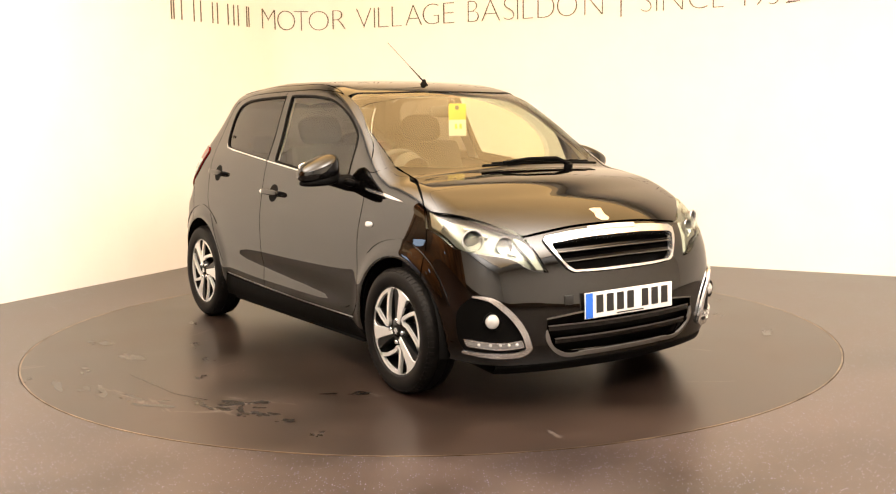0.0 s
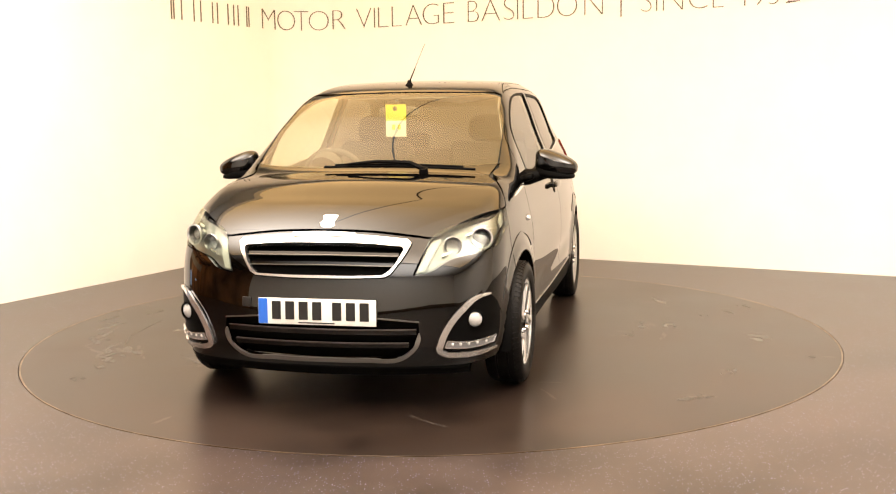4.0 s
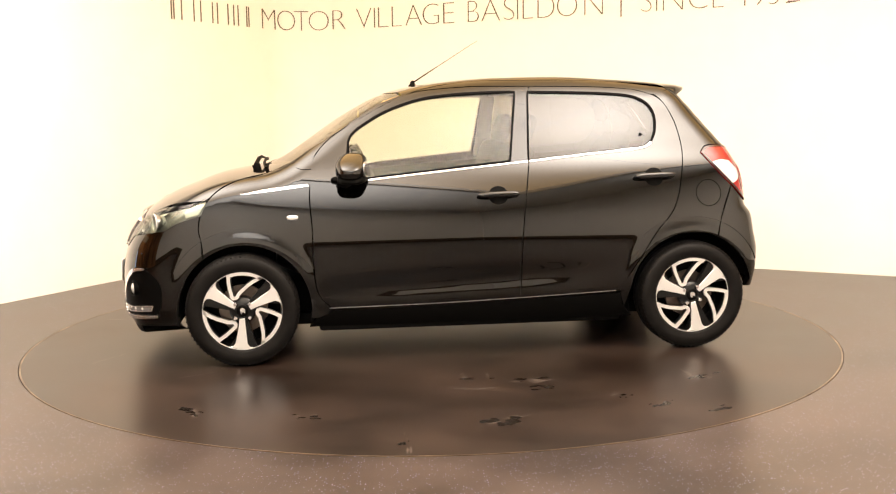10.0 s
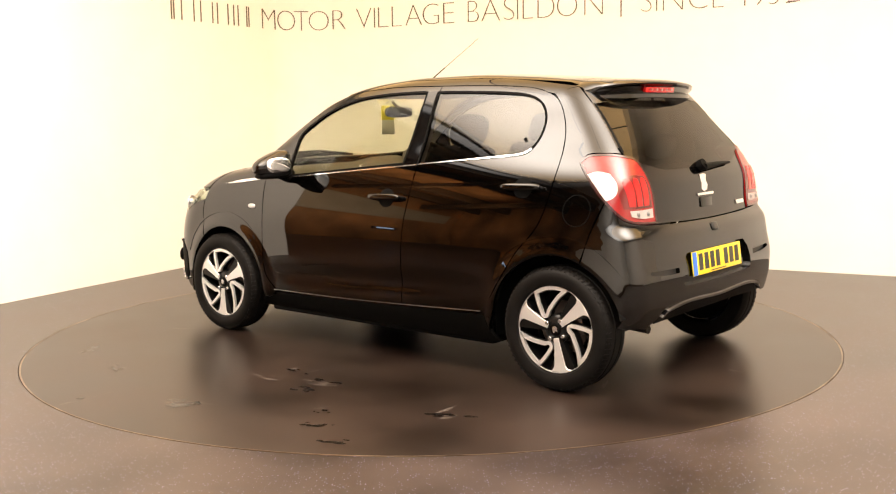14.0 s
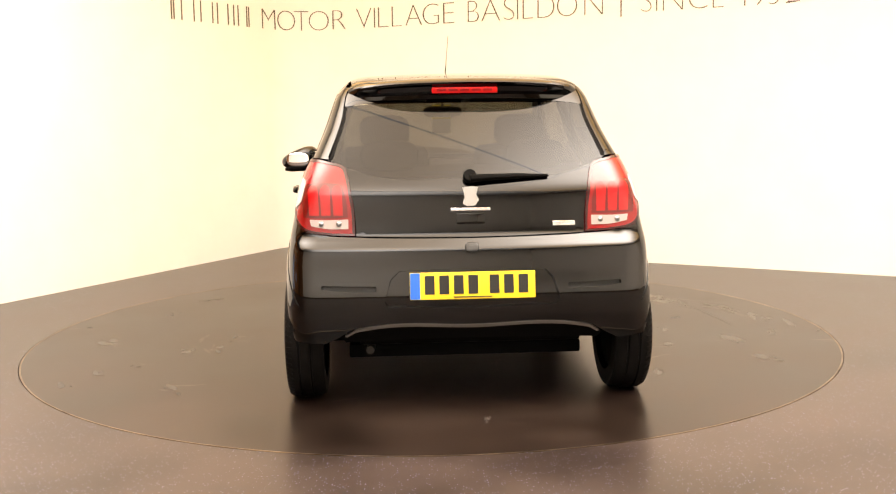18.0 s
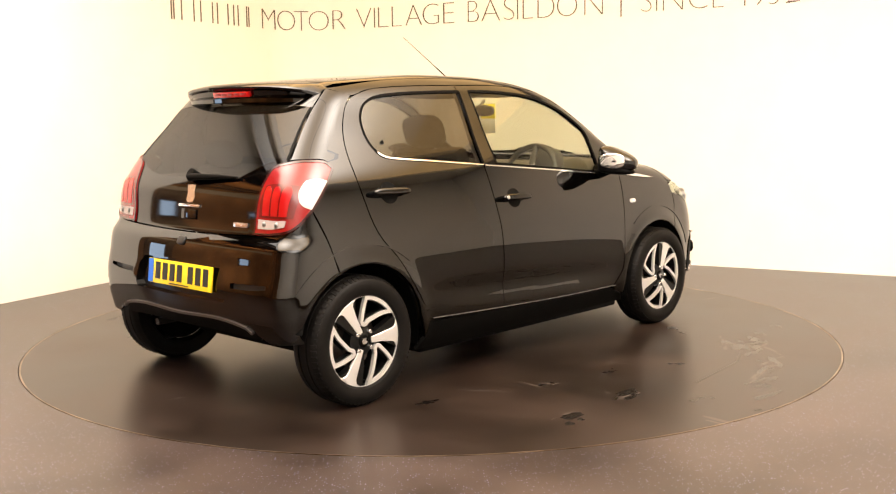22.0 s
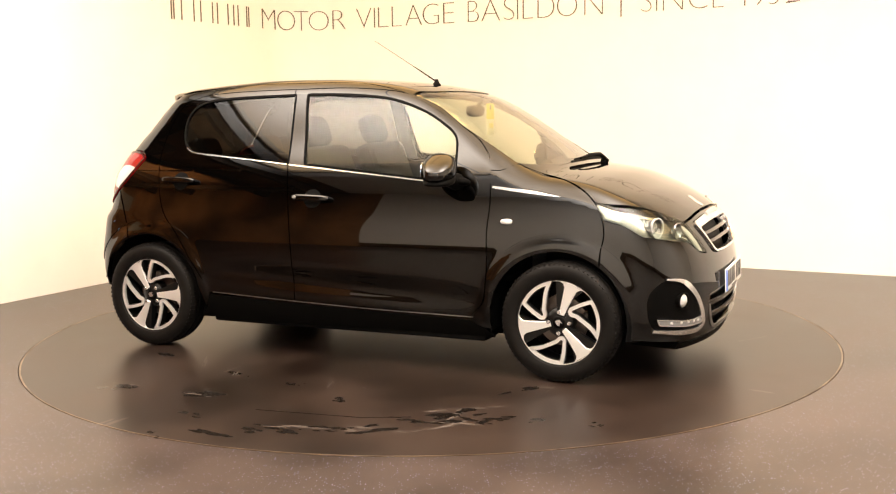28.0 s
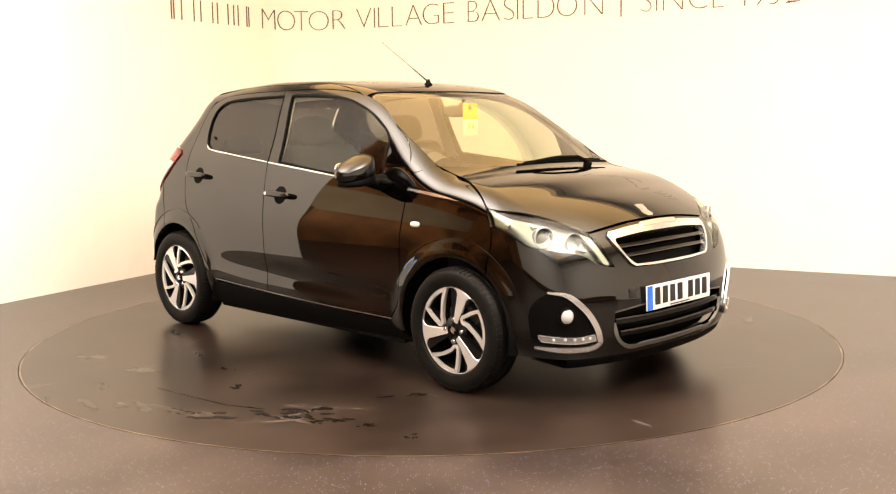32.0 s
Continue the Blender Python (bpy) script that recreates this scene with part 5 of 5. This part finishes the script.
def headlights():
    heads = [o for o in CAR.children if o.name.startswith("headlight")]
    heads.sort(key=lambda o: -np.mean([v.co.y for v in o.data.vertices]))
    for o in heads:
        o["label"] = "swept-back headlight with a clear lens and chrome reflector"
    head = [S(1.318, 0.845), S(1.37, 0.832), N(0.571, 0.788), N(0.46, 0.735), N(0.43, 0.65), N(0.405, 0.588), N(0.47, 0.60), N(0.548, 0.649), N(0.65, 0.672), S(1.547, 0.692), S(1.468, 0.735), S(1.361, 0.765)]
    panel("reflector", "nose", head, REFLECTOR, heads, gap=0.003, depth=0.0, lift=-0.03)
    rear = [S(1.335, 0.838), S(1.40, 0.818), S(1.45, 0.79), S(1.44, 0.755), S(1.37, 0.772)]
    panel("amber_insert", "nose", rear, SATIN, heads, gap=0.002, depth=0.006, lift=-0.02)
    p = N(0.665, 0.725)
    n = Vector((0.92, 0.39, 0.0))
    pair("projector_bowl", lambda: lathe_at([(0.048, 0.0), (0.043, 0.005), (0.040, -0.02), (0.034, -0.03)], facing(p, n, -0.012)), REFLECTOR, heads)
    pair("projector_lens", lambda: disc(0.034, 0.03, facing(p, n, -0.028), 28, 0.016), LENS_GREY, heads)
    pair("projector_ring", lambda: lathe_at([(0.046, 0.0), (0.048, 0.008), (0.042, 0.008), (0.040, 0.0)], facing(p, n, -0.012)), LAMP_WHITE, heads)
    for k, (y0, z0, w) in enumerate(((0.60, 0.745, 0.05), (0.625, 0.765, 0.045), (0.515, 0.665, 0.03))):
        fin = [N(y0, z0), N(y0 + w, z0 + 0.012), N(y0 + w + 0.004, z0 + 0.020), N(y0 + 0.002, z0 + 0.010)]
        panel("reflector_fin", "nose", fin, CHROME, heads, gap=0.0, depth=0.02, lift=-0.014, sharp=10)
    q = N(0.555, 0.70)
    pair("high_beam_bowl", lambda: lathe_at([(0.040, 0.0), (0.037, 0.004), (0.025, -0.02), (0.0, -0.028)], facing(q, (0.96, 0.28, 0.0), -0.016)), REFLECTOR, heads)
    strip = [N(0.418, 0.600), N(0.44, 0.655), N(0.47, 0.722), N(0.50, 0.735), N(0.475, 0.66), N(0.45, 0.605)]
    panel("light_guide", "nose", strip, LAMP_WHITE, heads, gap=0.0, depth=0.01, lift=-0.012, sharp=40)


def plate(name, m, face, label):
    """A number plate with its characters as plain bars."""
    ob = part(name, box(0.52, 0.111, 0.006, 0.002, m), face, CAR, label)
    add_m = lambda x, y, w, h, nm, mat: part(nm, box(w, h, 0.002, 0, m @ Matrix.Translation((x, y, 0.004))), mat, ob)
    add_m(-0.238, 0.0, 0.040, 0.107, "blue_band", PLATE_B)
    x = -0.178
    for k in range(7):
        add_m(x, 0.004, 0.040, 0.077, "character_bar", PLATE_K)
        x += 0.060 if k != 3 else 0.088
    add_m(0.0, -0.047, 0.16, 0.005, "small_print_bar", PLATE_K)
    return ob


EMBLEM = [(-0.022, 0.040), (0.014, 0.045), (0.034, 0.030), (0.024, 0.004), (0.034, -0.040), (-0.006, -0.044), (-0.036, -0.040), (-0.026, -0.008), (-0.038, 0.016)]


def badge(name, p, size, flip=1):
    bm = slab([(x * size * flip, z * size) for x, z in EMBLEM], -0.006)
    bm.transform(facing(p, None, 0.0) @ Matrix.Rotation(radians(-90), 4, "X") @ Matrix.Rotation(radians(180), 4, "Z") @ Matrix.Rotation(radians(180), 4, "Y"))
    return part(name, bm, CHROME, CAR, "plain chrome badge shape", smooth=False)


def tail_light_line():
    """The outline of the tail light on the left."""
    return [S(-1.391, 0.861), T(0.692, 0.780), T(0.60, 0.760), T(0.479, 0.755), T(0.488, 0.90), T(0.504, 0.991), T(0.520, 1.035), T(0.585, 1.056), S(-1.345, 1.066), S(-1.256, 1.053), S(-1.238, 1.03), S(-1.29, 0.968)]


def tail_details():
    # spoiler over the rear window
    prof = [(0.10, 0.012, 0), (0.04, 0.012, 0), (-0.05, 0.004, 0), (-0.098, -0.007, 0), (-0.104, -0.013, 0), (-0.099, -0.021, 0), (-0.080, -0.030, 0), (-0.066, -0.060, 0), (-0.084, -0.066, 0), (-0.082, -0.084, 0), (-0.02, -0.100, 0)]
    def section(i, n=28):
        y = -0.505 + 1.01 * i / n
        e = abs(y) / 0.505
        fx = 0.06 * e ** 3
        z0 = float(TOP(-1.18)) + float(U(-1.09, y)[2] - U(-1.09, 0.0)[2]) - 0.010 * e ** 4
        k, s = 1 - 0.25 * e ** 3 - 0.45 * e ** 10, e ** 6
        low = (0, 0, 0, -0.004, -0.010, -0.024, -0.024, 0, 0, 0, 0)
        return [(-1.18 + px * k + fx, y, z0 + (pz + s * up) * (1 - 0.25 * e ** 3)) for (px, pz, _), up in zip(prof, low)]
    secs = [section(i) for i in range(29)]

    def strip(j0, j1):
        bm = bmesh.new()
        rows = [[bm.verts.new(p) for p in s[j0:j1 + 1]] for s in secs]
        for a, b in zip(rows, rows[1:]):
            for j in range(j1 - j0):
                bm.faces.new([a[j], b[j], b[j + 1], a[j + 1]])
        return bm
    bm = strip(0, 5)
    add(bm, strip(7, 10))
    for s in (secs[0], secs[-1]):
        bm.faces.new([bm.verts.new(p) for p in s])
    bmesh.ops.recalc_face_normals(bm, faces=bm.faces[:])
    sp = part("spoiler", bm, PAINT, CAR, "black roof spoiler")
    part("spoiler_recess", strip(5, 7), GLOSS_BLACK, sp)
    z = float(TOP(-1.18)) - 0.046
    br = part("brake_light", box(0.018, 0.285, 0.026, 0.004, Matrix.Translation((-1.258, 0, z)) @ Matrix.Rotation(radians(-12), 4, "Y")), BRAKE_RED, sp, "red third brake light")
    for k in range(5):
        part("brake_led", box(0.003, 0.04, 0.010, 0.001, Matrix.Translation((-1.268, -0.1 + 0.05 * k, z)) @ Matrix.Rotation(radians(-12), 4, "Y")), LAMP_RED, br)
    # lamps: white lens by the flank, three darker claws, clear lens at the foot
    lights = sorted([o for o in CAR.children if o.name.startswith("tail_light")], key=lambda o: -np.mean([v.co.y for v in o.data.vertices]))
    for o in lights:
        o["label"] = "red tail light with three bright bars and a white lens"
    white = [S(-1.294, 0.978), S(-1.340, 0.990), S(-1.389, 0.981), S(-1.424, 0.944), S(-1.429, 0.885), S(-1.398, 0.866)]
    panel("white_lens", "tail", white, LAMP_WHITE, lights, gap=0.0, depth=0.004, lift=0.009)
    foot = [T(0.507, 0.784), T(0.60, 0.786), T(0.660, 0.798), T(0.664, 0.824), T(0.60, 0.822), T(0.507, 0.824)]
    panel("reversing_lens", "tail", foot, FOOT_LENS, lights, gap=0.0, depth=0.004, lift=0.009)
    # a dark border round the lens, three bright bars on a darker field, two bulbs in the clear foot
    line = smooth_line([flat("tail", p) for p in tail_light_line()])
    panel("lens_border", "tail", [tuple(q) for q in line], DARK_RED, lights, holes=[[tuple(q) for q in shrunk(line, 0.011)]], gap=0.001, depth=0.003, lift=0.0078)
    field = [T(0.508, 0.832), T(0.60, 0.830), T(0.690, 0.832), T(0.694, 0.90), T(0.686, 0.962), T(0.60, 0.972), T(0.530, 0.964), T(0.514, 0.90)]
    panel("bar_field", "tail", field, CLAW_RED, lights, gap=0.0, depth=0.002, lift=0.0072, sharp=60)
    for y in (0.548, 0.598, 0.646):
        bar = [T(y - 0.019, 0.840), T(y + 0.019, 0.840), T(y + 0.022, 0.90), T(y + 0.021, 0.945), T(y + 0.010, 0.960), T(y - 0.006, 0.960), T(y - 0.014, 0.945), T(y - 0.018, 0.90)]
        panel("light_bar", "tail", bar, BAR_RED, lights, gap=0.0, depth=0.002, lift=0.0088, sharp=60, label="bright red light bar")
    for y in (0.545, 0.618):
        p = T(y, 0.805)
        pair("bulb", lambda: disc(0.011, 0.006, facing(p, None, 0.013), 16, 0.004), REFLECTOR, lights)
    # black edges at the sides of the rear window
    side = [flat("tail", S(*p)) for p in HATCH[:1:-1]]
    panel("rear_window_seal", "tail", side + [(a - 0.013, b) for a, b in side[::-1]], MATT_BLACK, CAR, gap=0.0, depth=0.0, lift=0.002, sharp=60)
    # wiper, badges, latch
    a, b = T(0.0, 0.985), T(-0.33, 0.992)
    pts = [a + np.array((-0.03, 0, 0)), T(-0.08, 0.989) + np.array((-0.028, 0, 0)), T(-0.2, 0.992) + np.array((-0.022, 0, 0)), b + np.array((-0.016, 0, 0))]
    bm = tube(pts, [0.018, 0.015, 0.012, 0.006], 10)
    add(bm, disc(0.028, 0.03, facing(a, None, 0.035), 20))
    part("rear_wiper", bm, PLASTIC, CAR, "black rear wiper")
    badge("rear_badge", T(0.0, 0.912), 0.95, -1)
    p = T(0.0, 0.858)
    part("badge_bar", box(0.165, 0.013, 0.006, 0.002, facing(p, None, 0.003)), CHROME, CAR)
    p = T(-0.39, 0.793)
    part("badge_bar", box(0.095, 0.020, 0.006, 0.002, facing(p, None, 0.003)), CHROME, CAR)
    p = T(0.0, 0.82)
    part("tailgate_latch", box(0.118, 0.045, 0.008, 0.003, facing(p, None, 0.002)), GLOSS_BLACK, CAR)
    p = T(0.0, 0.705)
    part("camera_button", ball(0.028, 0.022, 0.008, 0.6, facing(p, None, 0.001)), PLATE_K, CAR)
    # plate panel, slots, lower valance
    rec2 = [T(-0.325, 0.612), T(0, 0.628), T(0.325, 0.612), T(0.375, 0.475), T(0.36, 0.458), T(0, 0.452), T(-0.36, 0.458), T(-0.375, 0.475)]
    panel("plate_panel", "tail", rec2, PAINT, CAR, both=False, gap=0.0, depth=0.0, lift=-0.022)
    panel("bumper_slot", "tail", [T(0.38, 0.522), T(0.64, 0.532), T(0.64, 0.57), T(0.38, 0.565)], PLATE_K, CAR, gap=0.0, depth=0.0, lift=-0.02)
    val = [T(-0.56, 0.345), T(-0.48, 0.40), T(0, 0.41), T(0.48, 0.40), T(0.56, 0.345), T(0.53, 0.305), T(0.4, 0.312), T(0, 0.318), T(-0.4, 0.312), T(-0.53, 0.305)]
    panel("rear_valance", "tail", val, PLASTIC, CAR, both=False, gap=0.0, depth=0.01, lift=-0.020, label="matt black rear valance", sharp=20)
    # the highlight on the gloss black lower edge, laid on as a grey strip
    edge = [T(-0.53, 0.348), T(-0.49, 0.374), T(-0.44, 0.384), T(0, 0.390), T(0.44, 0.384), T(0.49, 0.374), T(0.53, 0.348), T(0.52, 0.344), T(0.485, 0.364), T(0.44, 0.373), T(0, 0.379), T(-0.44, 0.373), T(-0.485, 0.364), T(-0.52, 0.344)]
    panel("valance_glint", "tail", edge, VALANCE_EDGE, CAR, both=False, gap=0.0, depth=0.02, lift=0.010, sharp=20)
    part("exhaust_box", ball(0.09, 0.22, 0.030, 0.6, Matrix.Translation((-1.26, -0.05, 0.325))), DARK_METAL, CAR, "dark metal exhaust silencer")
    part("tailpipe", tube([(-1.30, 0.42, 0.265), (-1.45, 0.43, 0.258)], 0.018, 16), DARK_METAL, CAR)


def wipers_and_aerial():
    sh = lambda x, y, l: U(x, y) + np.array((0.3, 0, 0.95)) * l
    pts = [sh(1.065 - 0.10 * y * y, y, 0.016) for y in np.linspace(-0.22, 0.53, 14)]
    bm = tube(pts, 0.0065, 8)
    add(bm, tube([p + np.array((-0.004, 0, 0.010)) for p in pts[1:-1]], 0.005, 8))
    arm = [sh(1.10, 0.29, 0.02), sh(1.08, 0.22, 0.045), sh(1.075, 0.05, 0.045), sh(1.068, -0.10, 0.03)]
    w = part("windscreen_wiper", bm, PLASTIC, CAR, "single black windscreen wiper")
    part("wiper_arm", tube(arm, [0.013, 0.011, 0.008, 0.006], 8), PLASTIC, w)
    part("wiper_pivot", disc(0.022, 0.03, facing(U(1.10, 0.29), (0.3, 0, 0.95), 0.025), 18), PLASTIC, w)
    base = U(0.225, 0.0)
    a = part("aerial", lathe_at([(0.0, 0.030), (0.009, 0.028), (0.014, 0.012), (0.024, 0.0), (0.024, -0.01)], Matrix.Translation(Vector(base)), 18), PLASTIC, CAR, "thin black roof aerial")
    b = Vector(base)
    part("aerial_rod", tube([b + Vector((0, 0, 0.015)), b + Vector((-0.11, 0, 0.085)), b + Vector((-0.15, 0, 0.11)), b + Vector((-0.375, 0, 0.25))], [0.0042, 0.0030, 0.0015, 0.0009], 8), PLASTIC, a)


def underside():
    part("floor_pan", box(2.45, 1.06, 0.06, 0.01, Matrix.Translation((0.08, 0, 0.185))), MATT_BLACK, CAR)
    part("engine_bay", box(0.60, 0.95, 0.40, 0.02, Matrix.Translation((1.32, 0, 0.45))), PLASTIC, CAR)
    part("boot_floor", box(0.55, 0.95, 0.30, 0.02, Matrix.Translation((-1.18, 0, 0.43))), PLASTIC, CAR)
    for cx, cz, r in (ARCH_F, ARCH_R):
        def tub():
            bm = bmesh.new()
            n = 20
            last = math.pi + (0.22 if cx > 0 else -0.22)
            turn = lambda i: (last + 0.22) * i / n - 0.22
            ring = lambda y, rr: [bm.verts.new((cx + rr * math.cos(turn(i)), y, cz + rr * math.sin(turn(i)))) for i in range(n + 1)]
            o, i_, b = ring(0.765, r + 0.004), ring(0.74, r + 0.02), ring(0.46, r + 0.02)
            for a_, b_ in ((o, i_), (i_, b)):
                for k in range(n):
                    bm.faces.new([a_[k], a_[k + 1], b_[k + 1], b_[k]])
            bm.faces.new(b)
            return bm
        pair("wheel_arch_liner", tub, MATT_BLACK)
    pair("sill_beam", lambda: box(1.58, 0.20, 0.10, 0.02, Matrix.Translation((0.0, 0.635, 0.205))), MATT_BLACK)


def cabin():
    panel("headliner", "top", [U(0.40, 0.0), U(0.36, 0.35), (0.25, 0.50), (-0.3, 0.52), (-0.9, 0.49), (-1.12, 0.40), (-1.2, 0.0)], TRIM, CAR, mirrored=True, depth=0.0, lift=-0.035, fine=0.06, label="pale headlining")
    rail = [(0.86, 0.99), (0.75, 1.105), (0.60, 1.215), (0.45, 1.312), (0.27, 1.372), (0.05, 1.398), (-0.3, 1.405), (-0.3, 1.365), (0.05, 1.36), (0.28, 1.33), (0.45, 1.265), (0.60, 1.17), (0.72, 1.08), (0.78, 0.99)]
    panel("pillar_lining", "side", rail, TRIM, CAR, gap=0.0, depth=0.0, lift=-0.03, fine=0.05, sharp=12)
    panel("door_card", "side", [(0.75, 0.32), (0.76, 0.88), (0.60, 0.905), (-0.27, 0.98), (-0.90, 1.03), (-0.98, 0.75), (-0.78, 0.38)], DASH, CAR, gap=0.0, depth=0.0, lift=-0.055, fine=0.06)
    panel("middle_pillar_lining", "side", [(-0.22, 0.98), (-0.26, 1.37), (-0.34, 1.37), (-0.32, 0.99)], TRIM, CAR, gap=0.0, depth=0.0, lift=-0.03, fine=0.05)
    # dashboard
    prof = [(1.02, 0.95), (0.86, 0.965), (0.72, 0.945), (0.62, 0.905), (0.585, 0.84), (0.60, 0.70), (0.66, 0.55), (0.90, 0.45), (1.02, 0.5)]
    bm = bmesh.new()
    rows = []
    for i in range(17):
        y = -0.64 + 1.28 * i / 16
        k = 0.03 * math.exp(-((y + 0.36) / 0.14) ** 2)
        rows.append([bm.verts.new((x - 0.06 * (y * y), y, z + k * (z > 0.85) - 0.02 * y * y)) for x, z in prof])
    for a, b in zip(rows, rows[1:]):
        for j in range(len(prof)):
            bm.faces.new([a[j], a[(j + 1) % len(prof)], b[(j + 1) % len(prof)], b[j]])
    bmesh.ops.recalc_face_normals(bm, faces=bm.faces[:])
    dash = part("dashboard", bm, DASH, CAR, "dark grey plastic dashboard")
    part("instrument_pod", lathe_at([(0.0, 0.01), (0.07, 0.01), (0.085, 0.0), (0.085, -0.08)], Matrix.Translation((0.60, -0.36, 0.985)) @ Matrix.Rotation(radians(-68), 4, "Y")), DASH, dash)
    wheel_m = Matrix.Translation((0.47, -0.36, 0.905)) @ Matrix.Rotation(radians(-66), 4, "Y")
    ring = [wheel_m @ Vector((0.175 * math.cos(a), 0.175 * math.sin(a), 0)) for a in np.linspace(0, math.tau, 33)[:-1]]
    sw = part("steering_wheel", tube(ring, 0.015, 10, close=True), DASH, CAR, "dark steering wheel on the driver's side")
    part("steering_hub", ball(0.06, 0.055, 0.025, 0.7, wheel_m), DASH, sw)
    for a in (0, 180, 90):
        e = wheel_m @ Vector((0.17 * math.sin(radians(a + 90)), 0.17 * math.cos(radians(a + 90)), 0))
        part("steering_spoke", tube([wheel_m @ Vector((0, 0, 0)), e], 0.016, 8), DASH, sw)
    part("steering_column", tube([wheel_m @ Vector((0, 0, 0)), (0.66, -0.36, 0.82)], 0.035, 12), DASH, sw)
    # seats
    for y in (0.35, -0.35):
        s = empty("front_seat", CAR)
        part("cushion", box(0.50, 0.47, 0.16, 0.05, Matrix.Translation((0.12, y, 0.48)) @ Matrix.Rotation(radians(-6), 4, "Y"), 3), FABRIC, s)
        lean = Matrix.Translation((-0.14, y, 0.54)) @ Matrix.Rotation(radians(-19), 4, "Y")
        part("backrest", box(0.13, 0.46, 0.58, 0.055, lean @ Matrix.Translation((0, 0, 0.28)), 3), FABRIC, s)
        part("headrest", ball(0.045, 0.13, 0.085, 0.6, lean @ Matrix.Translation((0.0, 0, 0.66))), FABRIC, s)
        for d in (-0.05, 0.05):
            part("headrest_post", tube([lean @ Vector((0, d, 0.54)), lean @ Vector((0, d, 0.63))], 0.006, 8), SATIN, s)
    b = empty("rear_bench", CAR)
    part("cushion", box(0.46, 1.16, 0.16, 0.05, Matrix.Translation((-0.66, 0, 0.52)), 3), FABRIC, b)
    lean = Matrix.Translation((-0.92, 0, 0.58)) @ Matrix.Rotation(radians(-20), 4, "Y")
    part("backrest", box(0.12, 1.12, 0.46, 0.05, lean @ Matrix.Translation((0, 0, 0.23)), 3), FABRIC, b)
    for y in (0.33, -0.33):
        part("headrest", ball(0.04, 0.13, 0.065, 0.6, lean @ Matrix.Translation((0.0, y, 0.52))), FABRIC, b)
    part("parcel_shelf", box(0.36, 1.06, 0.02, 0.006, Matrix.Translation((-1.24, 0, 0.965))), DASH, CAR)
    m = empty("rear_view_mirror", CAR)
    part("mirror_shell", ball(0.018, 0.115, 0.032, 0.6, Matrix.Translation((0.455, 0, 1.265))), DASH, m)
    part("mirror_stalk", tube([(0.455, 0, 1.28), (0.50, 0, 1.325)], 0.009, 8), DASH, m)
    tg = part("price_tag", box(0.003, 0.112, 0.085, 0.001, Matrix.Translation((0.54, 0.004, 1.262))), TAG_Y, CAR, "yellow and white card tag on the mirror")
    part("tag_foot", box(0.003, 0.112, 0.085, 0.001, Matrix.Translation((0.54, 0.004, 1.177))), TAG_W, tg)
    for y in (-0.008, 0.022):
        part("character_bar", box(0.001, 0.016, 0.026, 0, Matrix.Translation((0.5425, y, 1.185))), TAG_Y, tg)
    part("tag_hole", disc(0.013, 0.002, Matrix.Translation((0.5425, 0.0, 1.283)) @ Matrix.Rotation(radians(90), 4, "Y"), 16), DASH, tg)
    part("tag_loop", tube([(0.54, 0.0, 1.285), (0.52, 0.0, 1.30), (0.49, 0, 1.295)], 0.003, 6), DASH, tg)


door_details()
crease(ARCH_F[0], ARCH_F[1] + 0.01, 0.405, 22, 128, "arch_crease")
crease(ARCH_R[0], ARCH_R[1] + 0.01, 0.410, 50, 156, "arch_crease")
mirrors()
nose_details()
headlights()
plate("front_number_plate", facing((1.845, 0.0, 0.435), (1, 0, 0.03), 0.0), PLATE_W, "white number plate with dark bars and a blue band")
plate("rear_number_plate", facing((-1.578, 0.0, 0.550), (-1, 0, 0.12), 0.0), PLATE_Y, "yellow number plate with dark bars and a blue band")
badge("front_badge", U(1.652, 0.0), 1.0)
tail_details()
wipers_and_aerial()
underside()
cabin()


# ---------------- what moves ----------------
TURN = [(0, -56.64), (0.5, -61.64), (1, -67.8), (2, -79.7), (3, -91.56), (4, -103.5), (7, -138.93), (8, -150.8), (9, -162.4), (10, -174.0), (11, -185.5),
        (12, -197.25), (13, -208.88), (16, -243.9), (17, -255.7), (18, -267.5), (19, -279.33), (20, -291.1), (21, -302.8), (22, -314.55), (23, -326.2),
        (24, -337.7), (25, -349.3), (28, -384.2), (28.5, -390.0), (29, -395.8), (29.5, -400.65), (30, -404.0), (30.5, -405.6), (31, -405.79), (32, -405.79)]
OFF = (-0.138, -0.092)


def motions():
    rows_t, rows_c = [], []
    for t, a in TURN:
        m = Matrix.Rotation(radians(a), 4, "Z")
        rows_t.append((t, m))
        rows_c.append((t, m @ Matrix.Translation((OFF[0], OFF[1], 0))))
    walk(turntable, rows_t)
    walk(CAR, rows_c)


motions()
